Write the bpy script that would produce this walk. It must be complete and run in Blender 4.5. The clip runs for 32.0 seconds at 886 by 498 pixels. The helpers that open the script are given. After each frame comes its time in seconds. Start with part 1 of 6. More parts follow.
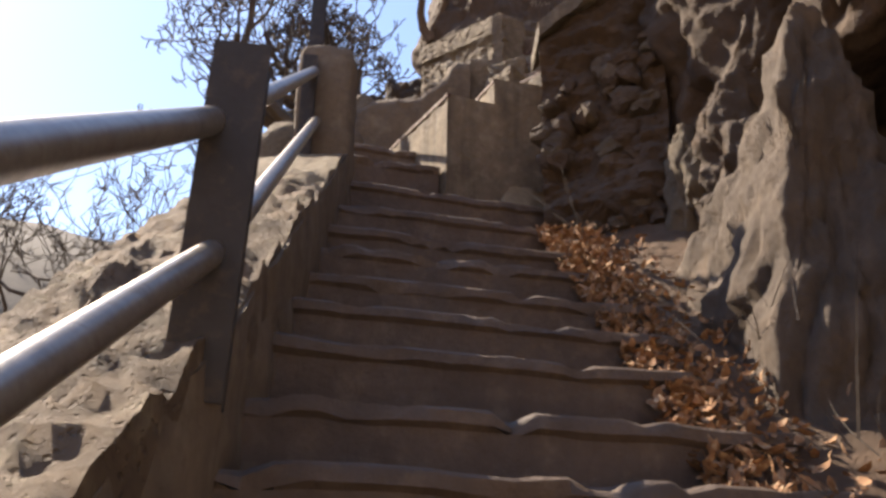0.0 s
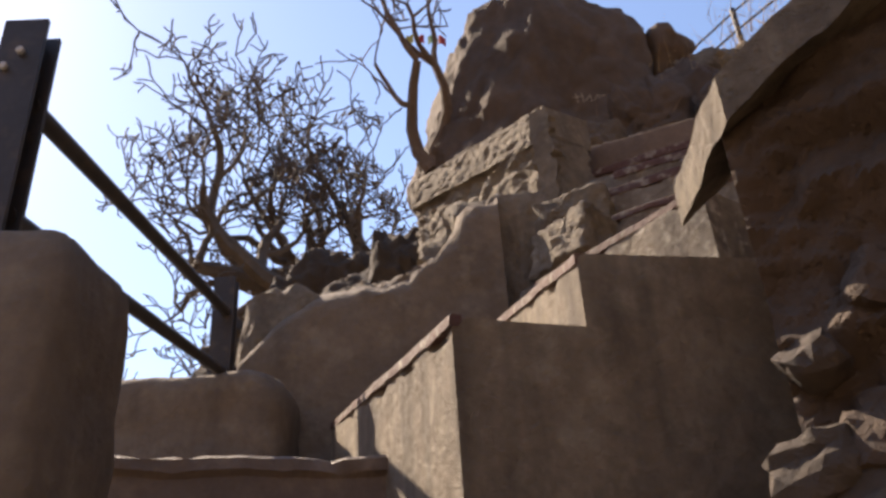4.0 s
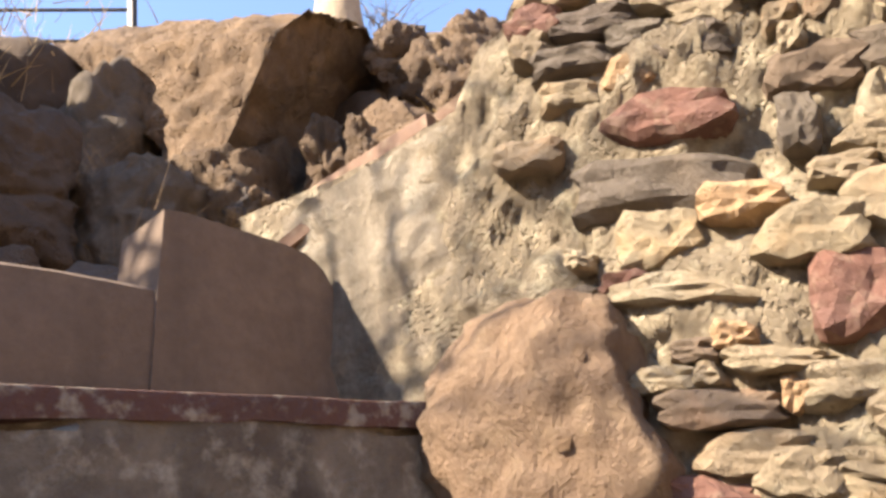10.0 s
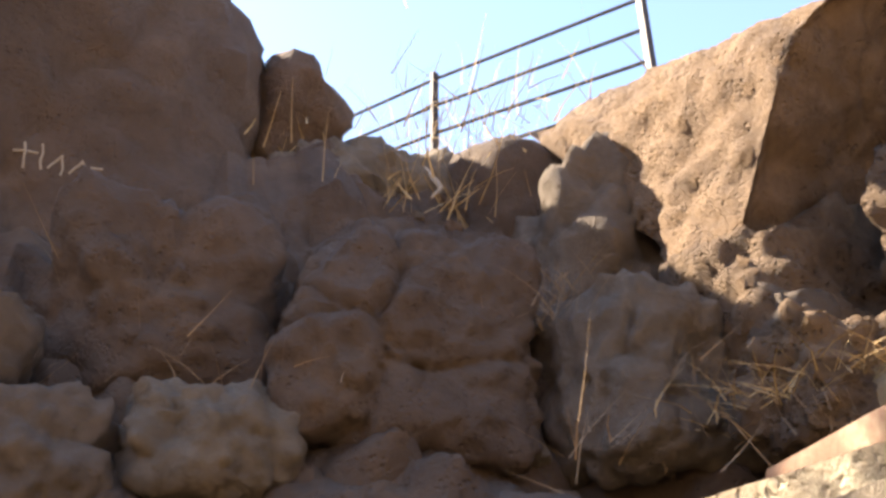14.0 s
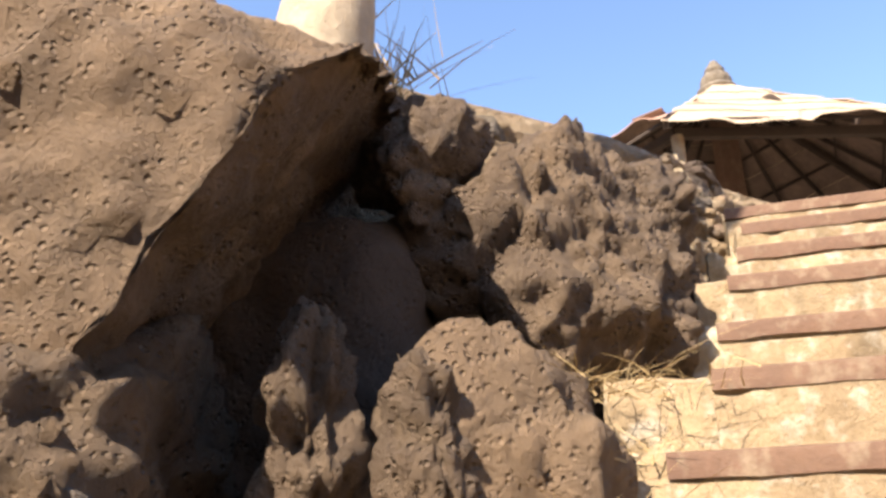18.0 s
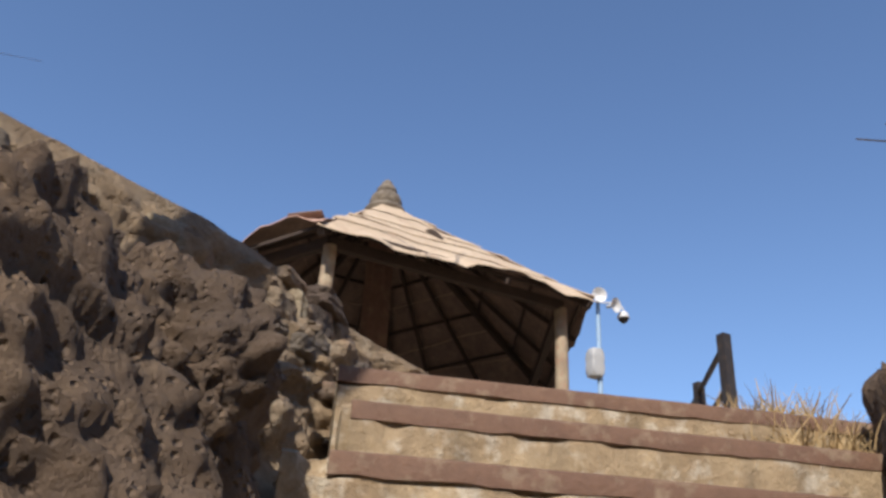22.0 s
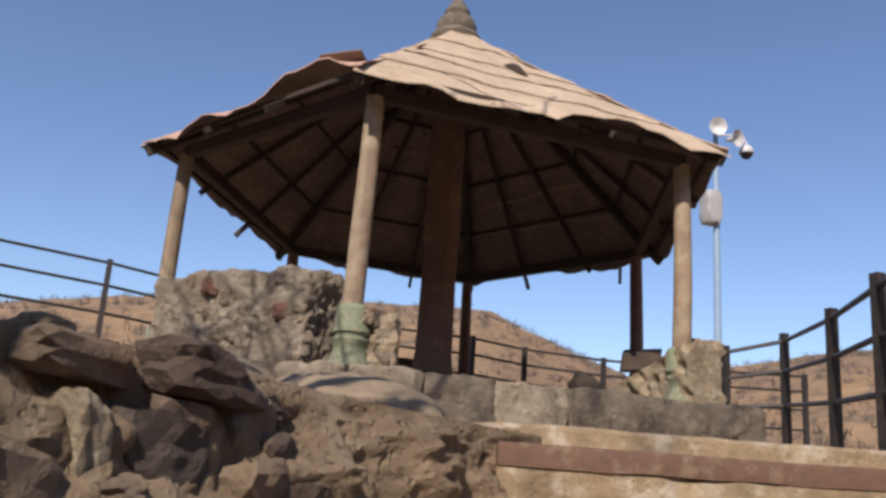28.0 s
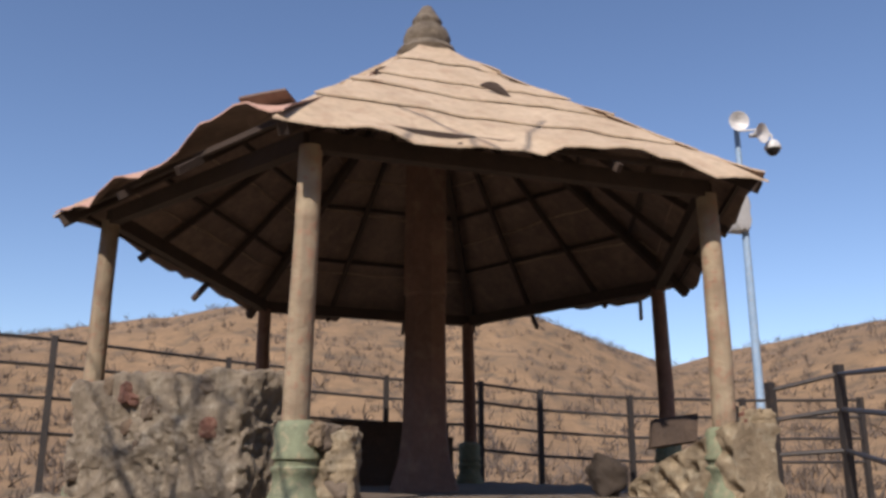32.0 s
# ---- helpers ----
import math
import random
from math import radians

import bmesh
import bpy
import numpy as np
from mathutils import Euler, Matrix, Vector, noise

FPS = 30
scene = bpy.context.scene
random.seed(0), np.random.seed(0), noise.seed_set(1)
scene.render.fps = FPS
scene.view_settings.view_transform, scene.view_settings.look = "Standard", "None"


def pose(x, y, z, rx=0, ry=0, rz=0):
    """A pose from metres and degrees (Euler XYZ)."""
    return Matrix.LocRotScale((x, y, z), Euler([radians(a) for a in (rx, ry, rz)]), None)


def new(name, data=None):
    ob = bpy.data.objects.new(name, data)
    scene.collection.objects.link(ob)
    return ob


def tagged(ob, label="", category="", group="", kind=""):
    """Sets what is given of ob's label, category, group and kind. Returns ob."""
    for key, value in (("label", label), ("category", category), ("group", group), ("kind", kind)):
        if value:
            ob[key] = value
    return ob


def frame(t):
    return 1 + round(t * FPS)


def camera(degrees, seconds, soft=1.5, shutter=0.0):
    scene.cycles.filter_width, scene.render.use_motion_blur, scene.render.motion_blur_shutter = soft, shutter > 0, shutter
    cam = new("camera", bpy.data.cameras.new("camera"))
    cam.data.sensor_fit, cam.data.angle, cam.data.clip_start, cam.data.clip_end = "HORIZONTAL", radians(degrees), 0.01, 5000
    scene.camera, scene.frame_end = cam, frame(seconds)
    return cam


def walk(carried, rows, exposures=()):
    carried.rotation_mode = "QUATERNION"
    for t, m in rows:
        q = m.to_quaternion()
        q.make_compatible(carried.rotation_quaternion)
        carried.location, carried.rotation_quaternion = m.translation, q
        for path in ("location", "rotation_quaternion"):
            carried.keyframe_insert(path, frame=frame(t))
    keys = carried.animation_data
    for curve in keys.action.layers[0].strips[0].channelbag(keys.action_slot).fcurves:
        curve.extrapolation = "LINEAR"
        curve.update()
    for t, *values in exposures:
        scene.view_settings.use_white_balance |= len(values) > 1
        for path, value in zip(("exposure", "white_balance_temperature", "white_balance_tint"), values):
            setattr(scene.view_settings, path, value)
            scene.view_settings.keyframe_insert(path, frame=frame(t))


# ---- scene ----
from mathutils.bvhtree import BVHTree

cam = camera(55.0, 32.0, soft=3.0)
# t, x, y, z, yaw, pitch, roll
ROWS = [
    (0, -1.696, 0.249, 0.898, 0.37, 20.74, 1.06),
    (0.5, -1.743, 0.782, 1.343, -3.72, 20.07, -3.91),
    (1, -1.653, 1.303, 1.651, -2.74, 22.06, -3.98),
    (1.5, -1.599, 1.760, 1.896, 0.79, 25.10, -2.39),
    (2, -1.563, 2.181, 2.151, 2.17, 26.32, -1.68),
    (2.5, -1.558, 2.610, 2.434, 5.33, 26.62, -0.27),
    (3, -1.693, 2.962, 2.670, 4.26, 28.19, -1.63),
    (3.5, -1.642, 3.340, 2.977, 2.48, 29.55, -3.86),
    (5.5, -1.707, 4.687, 3.892, 2.89, 26.50, -1.90),
    (6, -1.791, 4.927, 4.021, 4.74, 28.33, 0.99),
    (6.5, -1.878, 5.123, 4.187, 5.91, 29.16, 2.03),
    (7, -1.894, 5.411, 4.465, 2.58, 28.07, -0.50),
    (7.5, -1.975, 5.632, 4.534, -8.57, 27.53, -0.69),
    (8, -2.049, 5.835, 4.841, -19.97, 22.15, -6.45),
    (8.5, -1.924, 6.207, 5.060, -36.36, 20.60, -9.47),
    (9, -1.744, 6.444, 5.227, -51.90, 21.71, -11.13),
    (9.5, -1.474, 6.606, 5.489, -63.75, 19.67, -9.26),
    (10, -1.268, 6.580, 5.561, -67.35, 23.25, -9.64),
    (10.5, -1.054, 6.577, 5.723, -64.16, 25.15, -8.51),
    (11, -0.913, 6.694, 5.838, -61.94, 28.14, -8.35),
    (11.5, -0.836, 6.739, 5.867, -55.17, 30.49, -5.02),
    (12, -0.657, 6.738, 6.002, -42.89, 29.54, -4.03),
    (12.5, -0.626, 6.843, 6.109, -34.16, 29.88, -3.25),
    (13, -0.555, 6.941, 6.174, -28.26, 30.55, -0.89),
    (13.5, -0.411, 6.959, 6.278, -23.11, 29.34, -0.50),
    (15.5, -0.137, 7.442, 6.645, -38.89, 25.72, -0.58),
    (16, -0.221, 7.585, 6.750, -47.27, 23.83, -1.75),
    (16.5, -0.207, 7.853, 6.916, -59.40, 22.32, -2.73),
    (17, -0.125, 8.024, 7.041, -74.05, 21.81, -4.32),
    (17.5, 0.059, 8.018, 7.194, -78.49, 22.07, -2.11),
    (18, 0.137, 8.064, 7.326, -89.70, 20.53, -1.51),
    (18.5, 0.268, 8.111, 7.356, -105.51, 20.84, -4.70),
    (19, 0.392, 8.061, 7.371, -115.58, 20.99, -4.86),
    (19.5, 0.555, 7.934, 7.437, -117.68, 21.31, -4.68),
    (20, 0.662, 7.886, 7.516, -115.44, 21.19, -2.26),
    (20.5, 0.901, 7.852, 7.601, -114.92, 22.89, -0.64),
    (21, 1.023, 7.775, 7.692, -115.53, 25.06, 0.53),
    (21.5, 1.086, 7.661, 7.798, -115.04, 26.92, 1.34),
    (22, 1.201, 7.609, 7.922, -114.48, 26.94, 3.33),
    (22.5, 1.468, 7.580, 7.999, -114.31, 28.98, 1.12),
    (23, 1.576, 7.528, 8.085, -114.48, 27.08, 2.35),
    (23.5, 1.634, 7.407, 8.062, -113.73, 25.87, -1.49),
    (24, 1.748, 7.274, 8.271, -113.04, 20.25, -0.15),
    (24.5, 1.916, 7.226, 8.308, -113.06, 20.50, -1.65),
    (25, 2.068, 7.218, 8.458, -113.33, 18.12, 1.67),
    (25.5, 2.149, 7.181, 8.506, -112.99, 17.91, 1.36),
    (27.5, 2.611, 6.917, 8.997, -109.79, 14.13, 4.60),
    (28, 2.670, 6.871, 9.034, -108.66, 14.21, 4.03),
    (28.5, 2.814, 6.703, 9.162, -107.90, 14.35, 2.88),
    (29, 2.916, 6.620, 9.247, -107.41, 14.07, 2.39),
    (29.5, 3.078, 6.579, 9.318, -107.31, 14.05, 1.79),
    (30, 3.172, 6.526, 9.460, -107.39, 13.56, 1.47),
    (30.5, 3.289, 6.417, 9.510, -108.06, 13.97, 0.56),
    (31, 3.412, 6.290, 9.681, -108.08, 13.92, 0.41),
    (31.5, 3.522, 6.250, 9.708, -107.68, 14.24, -0.00),
    (32, 3.678, 6.219, 9.831, -107.29, 14.03, 0.03),
]
# t, stops, kelvin, tint
EXPOSURES = [(0.0, 1.35, 7600, 15), (1.0, 2.05, 7800, 15), (2.0, 1.5, 7700, 14), (3.0, 1.4, 7700, 18), (6.0, 0.75, 8000, 15), (7.0, 0.7, 8000, 15), (8.0, 1.6, 7400, 13), (9.0, 2.4, 7500, 14), (10.0, 2.0, 7350, 14),
             (11.0, 1.65, 7250, 13), (12.0, 1.6, 7200, 13), (13.0, 2.0, 7500, 14), (16.0, 2.75, 7800, 17), (17.0, 2.45, 7600, 19), (18.0, 1.6, 7100, 13), (19.0, 0.9, 6900, 12), (20.5, 0.55, 6700, 11), (22.0, 0.35, 6350, 12), (23.0, 0.32, 6400, 13),
             (25.0, 0.35, 6650, 15), (28.0, 0.1, 6650, 17), (32.0, 0.05, 6650, 17)]
walk(cam, [(t, pose(x, y, z, 0, 0, yaw) @ pose(0, 0, 0, 90 + pitch) @ pose(0, 0, 0, 0, 0, roll)) for t, x, y, z, yaw, pitch, roll in ROWS], EXPOSURES)

# ---- light ----
SUN_AZ, SUN_EL = 52.0, 43.0   # degrees from +y towards -x, and above the horizon
world = bpy.data.worlds.new("world")
scene.world = world
world.use_nodes = True
wn = world.node_tree
sky = wn.nodes.new("ShaderNodeTexSky")
sky.sky_type, sky.sun_disc = "NISHITA", False
sky.sun_elevation, sky.sun_rotation = radians(SUN_EL), radians(-SUN_AZ)
sky.altitude, sky.air_density, sky.dust_density, sky.ozone_density = 900, 1.0, 0.55, 4.0
wn.links.new(sky.outputs[0], wn.nodes["Background"].inputs[0])
wn.nodes["Background"].inputs[1].default_value = 0.14
to_sun = Vector((-math.sin(radians(SUN_AZ)) * math.cos(radians(SUN_EL)), math.cos(radians(SUN_AZ)) * math.cos(radians(SUN_EL)), math.sin(radians(SUN_EL))))
sun_data = bpy.data.lights.new("sun", "SUN")
sun_data.energy, sun_data.angle, sun_data.color = 4.8, radians(0.55), (1.0, 0.93, 0.82)
sun = new("sun", sun_data)
sun.matrix_world = Matrix.Translation((-20, 30, 40)) @ to_sun.to_track_quat("Z", "Y").to_matrix().to_4x4()


# ---- materials ----
def surface(name, c1, c2, c3=None, big=1.2, fine=18.0, rough=0.85, bump=0.35, stain=0.45, metal=0.0, vary=0.0, cracks=0.0, streak=0.0, pits=0.0, relief=0.06, coat=0.0):
    """A weathered surface: two colours mixed by a coarse noise, grain by a fine one, patches of a third, cracks and pits."""
    m = bpy.data.materials.new(name)
    m.use_nodes = True
    nt = m.node_tree
    b = nt.nodes["Principled BSDF"]

    def node(kind, **values):
        n = nt.nodes.new(kind)
        for k, v in values.items():
            n.inputs[k].default_value = v
        return n

    def ramp(src, lo, hi):
        r = nt.nodes.new("ShaderNodeMapRange")
        r.inputs["From Min"].default_value, r.inputs["From Max"].default_value = lo, hi
        nt.links.new(src, r.inputs["Value"])
        return r.outputs[0]

    def mix(fac, a, c):
        n = nt.nodes.new("ShaderNodeMix")
        n.data_type = "RGBA"
        for sock, v in ((n.inputs[0], fac), (n.inputs[6], a), (n.inputs[7], c)):
            if isinstance(v, (tuple, float, int)):
                sock.default_value = (*v, 1) if isinstance(v, tuple) else v
            else:
                nt.links.new(v, sock)
        return n.outputs[2]

    def math2(op, a, c):
        n = nt.nodes.new("ShaderNodeMath")
        n.operation = op
        for sock, v in ((n.inputs[0], a), (n.inputs[1], c)):
            if isinstance(v, (float, int)):
                sock.default_value = v
            else:
                nt.links.new(v, sock)
        return n.outputs[0]

    geo = nt.nodes.new("ShaderNodeNewGeometry")
    where = geo.outputs["Position"]
    n1 = node("ShaderNodeTexNoise", Scale=big, Detail=6.0, Roughness=0.62)
    n2 = node("ShaderNodeTexNoise", Scale=fine, Detail=8.0, Roughness=0.7)
    n3 = node("ShaderNodeTexNoise", Scale=big * 3.1, Detail=5.0, Roughness=0.6)
    for n in (n1, n2, n3):
        nt.links.new(where, n.inputs["Vector"])
    col = mix(ramp(n1.outputs[0], 0.35, 0.65), c1, c2)
    if c3:
        col = mix(math2("MULTIPLY", ramp(n3.outputs[0], 0.52, 0.66), stain), col, c3)
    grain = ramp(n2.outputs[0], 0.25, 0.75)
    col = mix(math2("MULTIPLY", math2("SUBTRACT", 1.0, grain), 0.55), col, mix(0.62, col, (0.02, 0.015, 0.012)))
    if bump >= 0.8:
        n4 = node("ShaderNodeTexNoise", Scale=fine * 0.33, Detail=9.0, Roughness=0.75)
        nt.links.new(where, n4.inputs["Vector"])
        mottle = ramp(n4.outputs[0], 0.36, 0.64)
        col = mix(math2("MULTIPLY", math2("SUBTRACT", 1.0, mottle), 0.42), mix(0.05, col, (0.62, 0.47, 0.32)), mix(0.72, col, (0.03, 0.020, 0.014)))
    height = math2("ADD", math2("MULTIPLY", n1.outputs[0], 0.9), math2("MULTIPLY", n2.outputs[0], 0.45))
    if bump >= 0.8:
        height = math2("ADD", height, math2("MULTIPLY", n4.outputs[0], 0.7))
    if streak:
        mp = node("ShaderNodeMapping", Scale=(9.0, 9.0, 0.7))
        nt.links.new(where, mp.inputs["Vector"])
        ns = node("ShaderNodeTexNoise", Scale=1.0, Detail=4.0)
        nt.links.new(mp.outputs[0], ns.inputs["Vector"])
        col = mix(math2("MULTIPLY", ramp(ns.outputs[0], 0.5, 0.7), streak), col, mix(0.7, col, (0.03, 0.027, 0.025)))
    if cracks:
        v = node("ShaderNodeTexVoronoi", Scale=big * 1.3)
        v.feature = "DISTANCE_TO_EDGE"
        warp = mix(0.25, where, n3.outputs["Color"])
        nt.links.new(warp, v.inputs["Vector"])
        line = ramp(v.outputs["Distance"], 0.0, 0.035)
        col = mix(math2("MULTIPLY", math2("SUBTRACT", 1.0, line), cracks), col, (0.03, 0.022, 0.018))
        height = math2("ADD", height, math2("MULTIPLY", line, 0.5 * cracks))
    if pits:
        v = node("ShaderNodeTexVoronoi", Scale=48.0)
        nt.links.new(mix(0.05, where, n3.outputs["Color"]), v.inputs["Vector"])
        patch = node("ShaderNodeTexNoise", Scale=6.0, Detail=3.0)
        nt.links.new(where, patch.inputs["Vector"])
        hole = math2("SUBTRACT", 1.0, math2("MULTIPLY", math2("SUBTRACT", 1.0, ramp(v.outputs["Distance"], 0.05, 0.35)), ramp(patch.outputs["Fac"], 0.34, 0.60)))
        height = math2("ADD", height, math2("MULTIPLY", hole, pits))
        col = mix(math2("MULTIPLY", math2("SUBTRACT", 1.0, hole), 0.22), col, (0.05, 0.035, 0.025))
    if vary:
        info = nt.nodes.new("ShaderNodeObjectInfo")
        hsv = nt.nodes.new("ShaderNodeHueSaturation")
        nt.links.new(math2("ADD", 1.0 - vary, math2("MULTIPLY", info.outputs["Random"], 2 * vary)), hsv.inputs["Value"])
        nt.links.new(math2("ADD", 0.49, math2("MULTIPLY", info.outputs["Random"], 0.025)), hsv.inputs["Hue"])
        nt.links.new(col, hsv.inputs["Color"])
        col = hsv.outputs[0]
    nt.links.new(col, b.inputs["Base Color"])
    bp = node("ShaderNodeBump", Strength=min(1.0, bump), Distance=relief)
    nt.links.new(height, bp.inputs["Height"])
    nt.links.new(bp.outputs[0], b.inputs["Normal"])
    b.inputs["Roughness"].default_value, b.inputs["Metallic"].default_value = rough, metal
    b.inputs["Specular IOR Level"].default_value = 0.3
    return m


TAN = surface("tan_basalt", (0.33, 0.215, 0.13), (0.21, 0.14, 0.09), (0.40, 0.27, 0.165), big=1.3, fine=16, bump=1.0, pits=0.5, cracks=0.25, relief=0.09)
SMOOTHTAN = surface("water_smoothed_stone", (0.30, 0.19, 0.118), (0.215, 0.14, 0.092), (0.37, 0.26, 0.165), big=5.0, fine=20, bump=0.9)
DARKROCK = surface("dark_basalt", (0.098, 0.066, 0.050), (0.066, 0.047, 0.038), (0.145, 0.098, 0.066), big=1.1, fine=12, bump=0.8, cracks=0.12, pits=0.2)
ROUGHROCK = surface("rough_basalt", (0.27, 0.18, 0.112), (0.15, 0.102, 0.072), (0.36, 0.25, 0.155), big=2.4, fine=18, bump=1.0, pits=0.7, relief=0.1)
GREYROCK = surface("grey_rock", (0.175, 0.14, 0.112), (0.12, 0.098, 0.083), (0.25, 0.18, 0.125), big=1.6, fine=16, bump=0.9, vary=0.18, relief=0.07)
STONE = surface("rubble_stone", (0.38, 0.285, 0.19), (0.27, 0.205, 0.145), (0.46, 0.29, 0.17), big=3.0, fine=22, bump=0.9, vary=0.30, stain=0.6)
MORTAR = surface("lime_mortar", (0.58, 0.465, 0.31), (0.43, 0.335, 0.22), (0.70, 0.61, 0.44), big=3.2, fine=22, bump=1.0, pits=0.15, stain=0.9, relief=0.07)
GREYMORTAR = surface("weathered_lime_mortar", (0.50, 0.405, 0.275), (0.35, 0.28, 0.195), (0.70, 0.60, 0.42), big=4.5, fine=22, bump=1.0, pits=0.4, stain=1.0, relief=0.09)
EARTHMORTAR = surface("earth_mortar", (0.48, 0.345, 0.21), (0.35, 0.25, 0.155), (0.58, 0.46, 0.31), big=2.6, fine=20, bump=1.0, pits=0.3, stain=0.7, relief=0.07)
CEMENT = surface("old_cement", (0.22, 0.172, 0.128), (0.155, 0.122, 0.094), (0.30, 0.25, 0.19), big=2.4, fine=26, bump=0.6, streak=0.4)
PLASTERED = surface("patchy_cement_render", (0.52, 0.43, 0.31), (0.38, 0.31, 0.225), (0.62, 0.54, 0.41), big=3.5, fine=22, bump=0.9, stain=0.7, streak=0.35)
CHIPPED = surface("chipped_cement", (0.34, 0.285, 0.215), (0.19, 0.155, 0.12), (0.46, 0.40, 0.30), big=5.0, fine=30, bump=1.0, pits=0.2)
PARAPET = surface("stony_parapet_top", (0.27, 0.20, 0.14), (0.17, 0.125, 0.092), (0.44, 0.37, 0.26), big=3.0, fine=22, bump=1.0, pits=0.6, stain=0.7)
GRIMY = surface("grimy_flaking_plaster", (0.34, 0.29, 0.225), (0.135, 0.108, 0.09), (0.56, 0.51, 0.42), big=5.5, fine=24, bump=0.8, stain=0.8, streak=0.45)
# darker plaster: the shade on the kerb fronts is put into its colour
KERB = surface("shade_toned_kerb_plaster", (0.33, 0.27, 0.20), (0.22, 0.178, 0.135), (0.44, 0.38, 0.29), big=3.0, fine=22, bump=0.9, streak=0.6, stain=0.6)
# blacker copy of the dark basalt, with shade put into its colour
BLACKROCK = surface("shade_black_basalt", (0.050, 0.040, 0.034), (0.036, 0.029, 0.026), (0.085, 0.066, 0.052), big=1.6, fine=14, bump=0.9, cracks=0.1, pits=0.2)
STREAKED = surface("rain_streaked_plaster", (0.50, 0.42, 0.315), (0.35, 0.285, 0.21), (0.62, 0.55, 0.43), big=3.0, fine=22, bump=1.0, streak=0.7, stain=0.6, relief=0.08)
DARKSTEP = surface("worn_dark_step", (0.155, 0.112, 0.088), (0.108, 0.08, 0.066), (0.235, 0.175, 0.13), big=3.0, fine=22, bump=0.5, streak=0.3, rough=0.6)
RISER = surface("limewashed_riser", (0.45, 0.335, 0.20), (0.33, 0.235, 0.14), (0.70, 0.63, 0.51), big=4.6, fine=26, bump=0.7, stain=0.6, streak=0.5)
REDPAINT = surface("worn_red_paint", (0.19, 0.108, 0.068), (0.155, 0.085, 0.055), (0.33, 0.25, 0.165), big=5.0, fine=28, bump=0.3, stain=0.55, rough=0.7)
WORNRED = surface("nearly_worn_off_red", (0.115, 0.052, 0.040), (0.095, 0.05, 0.04), (0.30, 0.255, 0.20), big=7.0, fine=28, bump=0.5, stain=0.95, rough=0.75)
BROWNPLASTER = surface("brown_plaster", (0.20, 0.14, 0.102), (0.155, 0.11, 0.082), (0.25, 0.18, 0.13), big=2.2, fine=30, bump=0.35, streak=0.4)
SOIL = surface("dry_soil", (0.42, 0.325, 0.215), (0.33, 0.25, 0.165), (0.50, 0.41, 0.28), big=0.9, fine=9, bump=0.9)
REDSOIL = surface("reddish_bank_soil", (0.20, 0.125, 0.085), (0.14, 0.092, 0.066), (0.28, 0.185, 0.125), big=2.5, fine=16, bump=1.0, relief=0.08)
HILL = surface("dry_hill", (0.37, 0.235, 0.125), (0.26, 0.17, 0.095), (0.13, 0.10, 0.068), big=0.06, fine=0.5, bump=0.8, stain=0.9)
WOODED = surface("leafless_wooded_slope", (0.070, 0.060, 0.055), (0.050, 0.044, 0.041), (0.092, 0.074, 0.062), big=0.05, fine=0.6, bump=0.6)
STEEL = surface("dark_painted_steel", (0.055, 0.05, 0.05), (0.04, 0.037, 0.038), (0.12, 0.085, 0.06), big=6, fine=40, rough=0.5, bump=0.1, metal=0.2)
PIPE = surface("galvanised_pipe", (0.42, 0.40, 0.38), (0.33, 0.31, 0.30), (0.24, 0.19, 0.15), big=8, fine=50, rough=0.38, bump=0.08, metal=0.75)
BLACKRAIL = surface("black_rail_paint", (0.035, 0.033, 0.034), (0.05, 0.045, 0.043), (0.10, 0.07, 0.05), big=8, fine=40, rough=0.5, bump=0.1)
POSTPAINT = surface("faded_post_paint", (0.50, 0.41, 0.28), (0.30, 0.22, 0.15), (0.42, 0.21, 0.14), big=6.0, fine=24, bump=0.4, stain=0.6, streak=0.5)
COLUMN = surface("red_brown_column", (0.26, 0.155, 0.115), (0.20, 0.125, 0.095), (0.33, 0.235, 0.17), big=2.2, fine=20, bump=0.35)
GREENPAINT = surface("flaking_green_paint", (0.26, 0.30, 0.19), (0.20, 0.22, 0.145), (0.42, 0.36, 0.24), big=7, fine=30, bump=0.4, stain=0.7)
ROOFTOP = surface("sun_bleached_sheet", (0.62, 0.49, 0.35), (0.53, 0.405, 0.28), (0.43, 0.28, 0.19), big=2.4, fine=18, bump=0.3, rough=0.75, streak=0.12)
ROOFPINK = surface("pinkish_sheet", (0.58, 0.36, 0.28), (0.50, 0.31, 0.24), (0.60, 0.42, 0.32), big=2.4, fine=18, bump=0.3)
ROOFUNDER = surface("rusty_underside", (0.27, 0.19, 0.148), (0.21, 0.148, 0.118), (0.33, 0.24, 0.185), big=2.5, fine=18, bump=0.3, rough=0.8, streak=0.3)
SCRUB = surface("grey_scrub", (0.16, 0.125, 0.10), (0.12, 0.095, 0.08), big=0.1, fine=2.0, bump=0.0)
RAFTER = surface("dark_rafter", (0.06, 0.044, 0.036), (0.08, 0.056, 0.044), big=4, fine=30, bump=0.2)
POLEBLUE = surface("pale_blue_pole_paint", (0.36, 0.52, 0.70), (0.30, 0.45, 0.62), (0.48, 0.50, 0.52), big=6, fine=30, bump=0.08, rough=0.5)
WHITE = surface("white_enamel", (0.75, 0.75, 0.74), (0.68, 0.68, 0.67), big=8, fine=30, bump=0.03, rough=0.35)
BLACKGLASS = surface("black_dome", (0.02, 0.02, 0.022), (0.02, 0.02, 0.022), rough=0.1, bump=0.0)
GREYBOX = surface("grey_metal_box", (0.50, 0.50, 0.49), (0.43, 0.43, 0.42), big=6, fine=30, bump=0.05, rough=0.5)
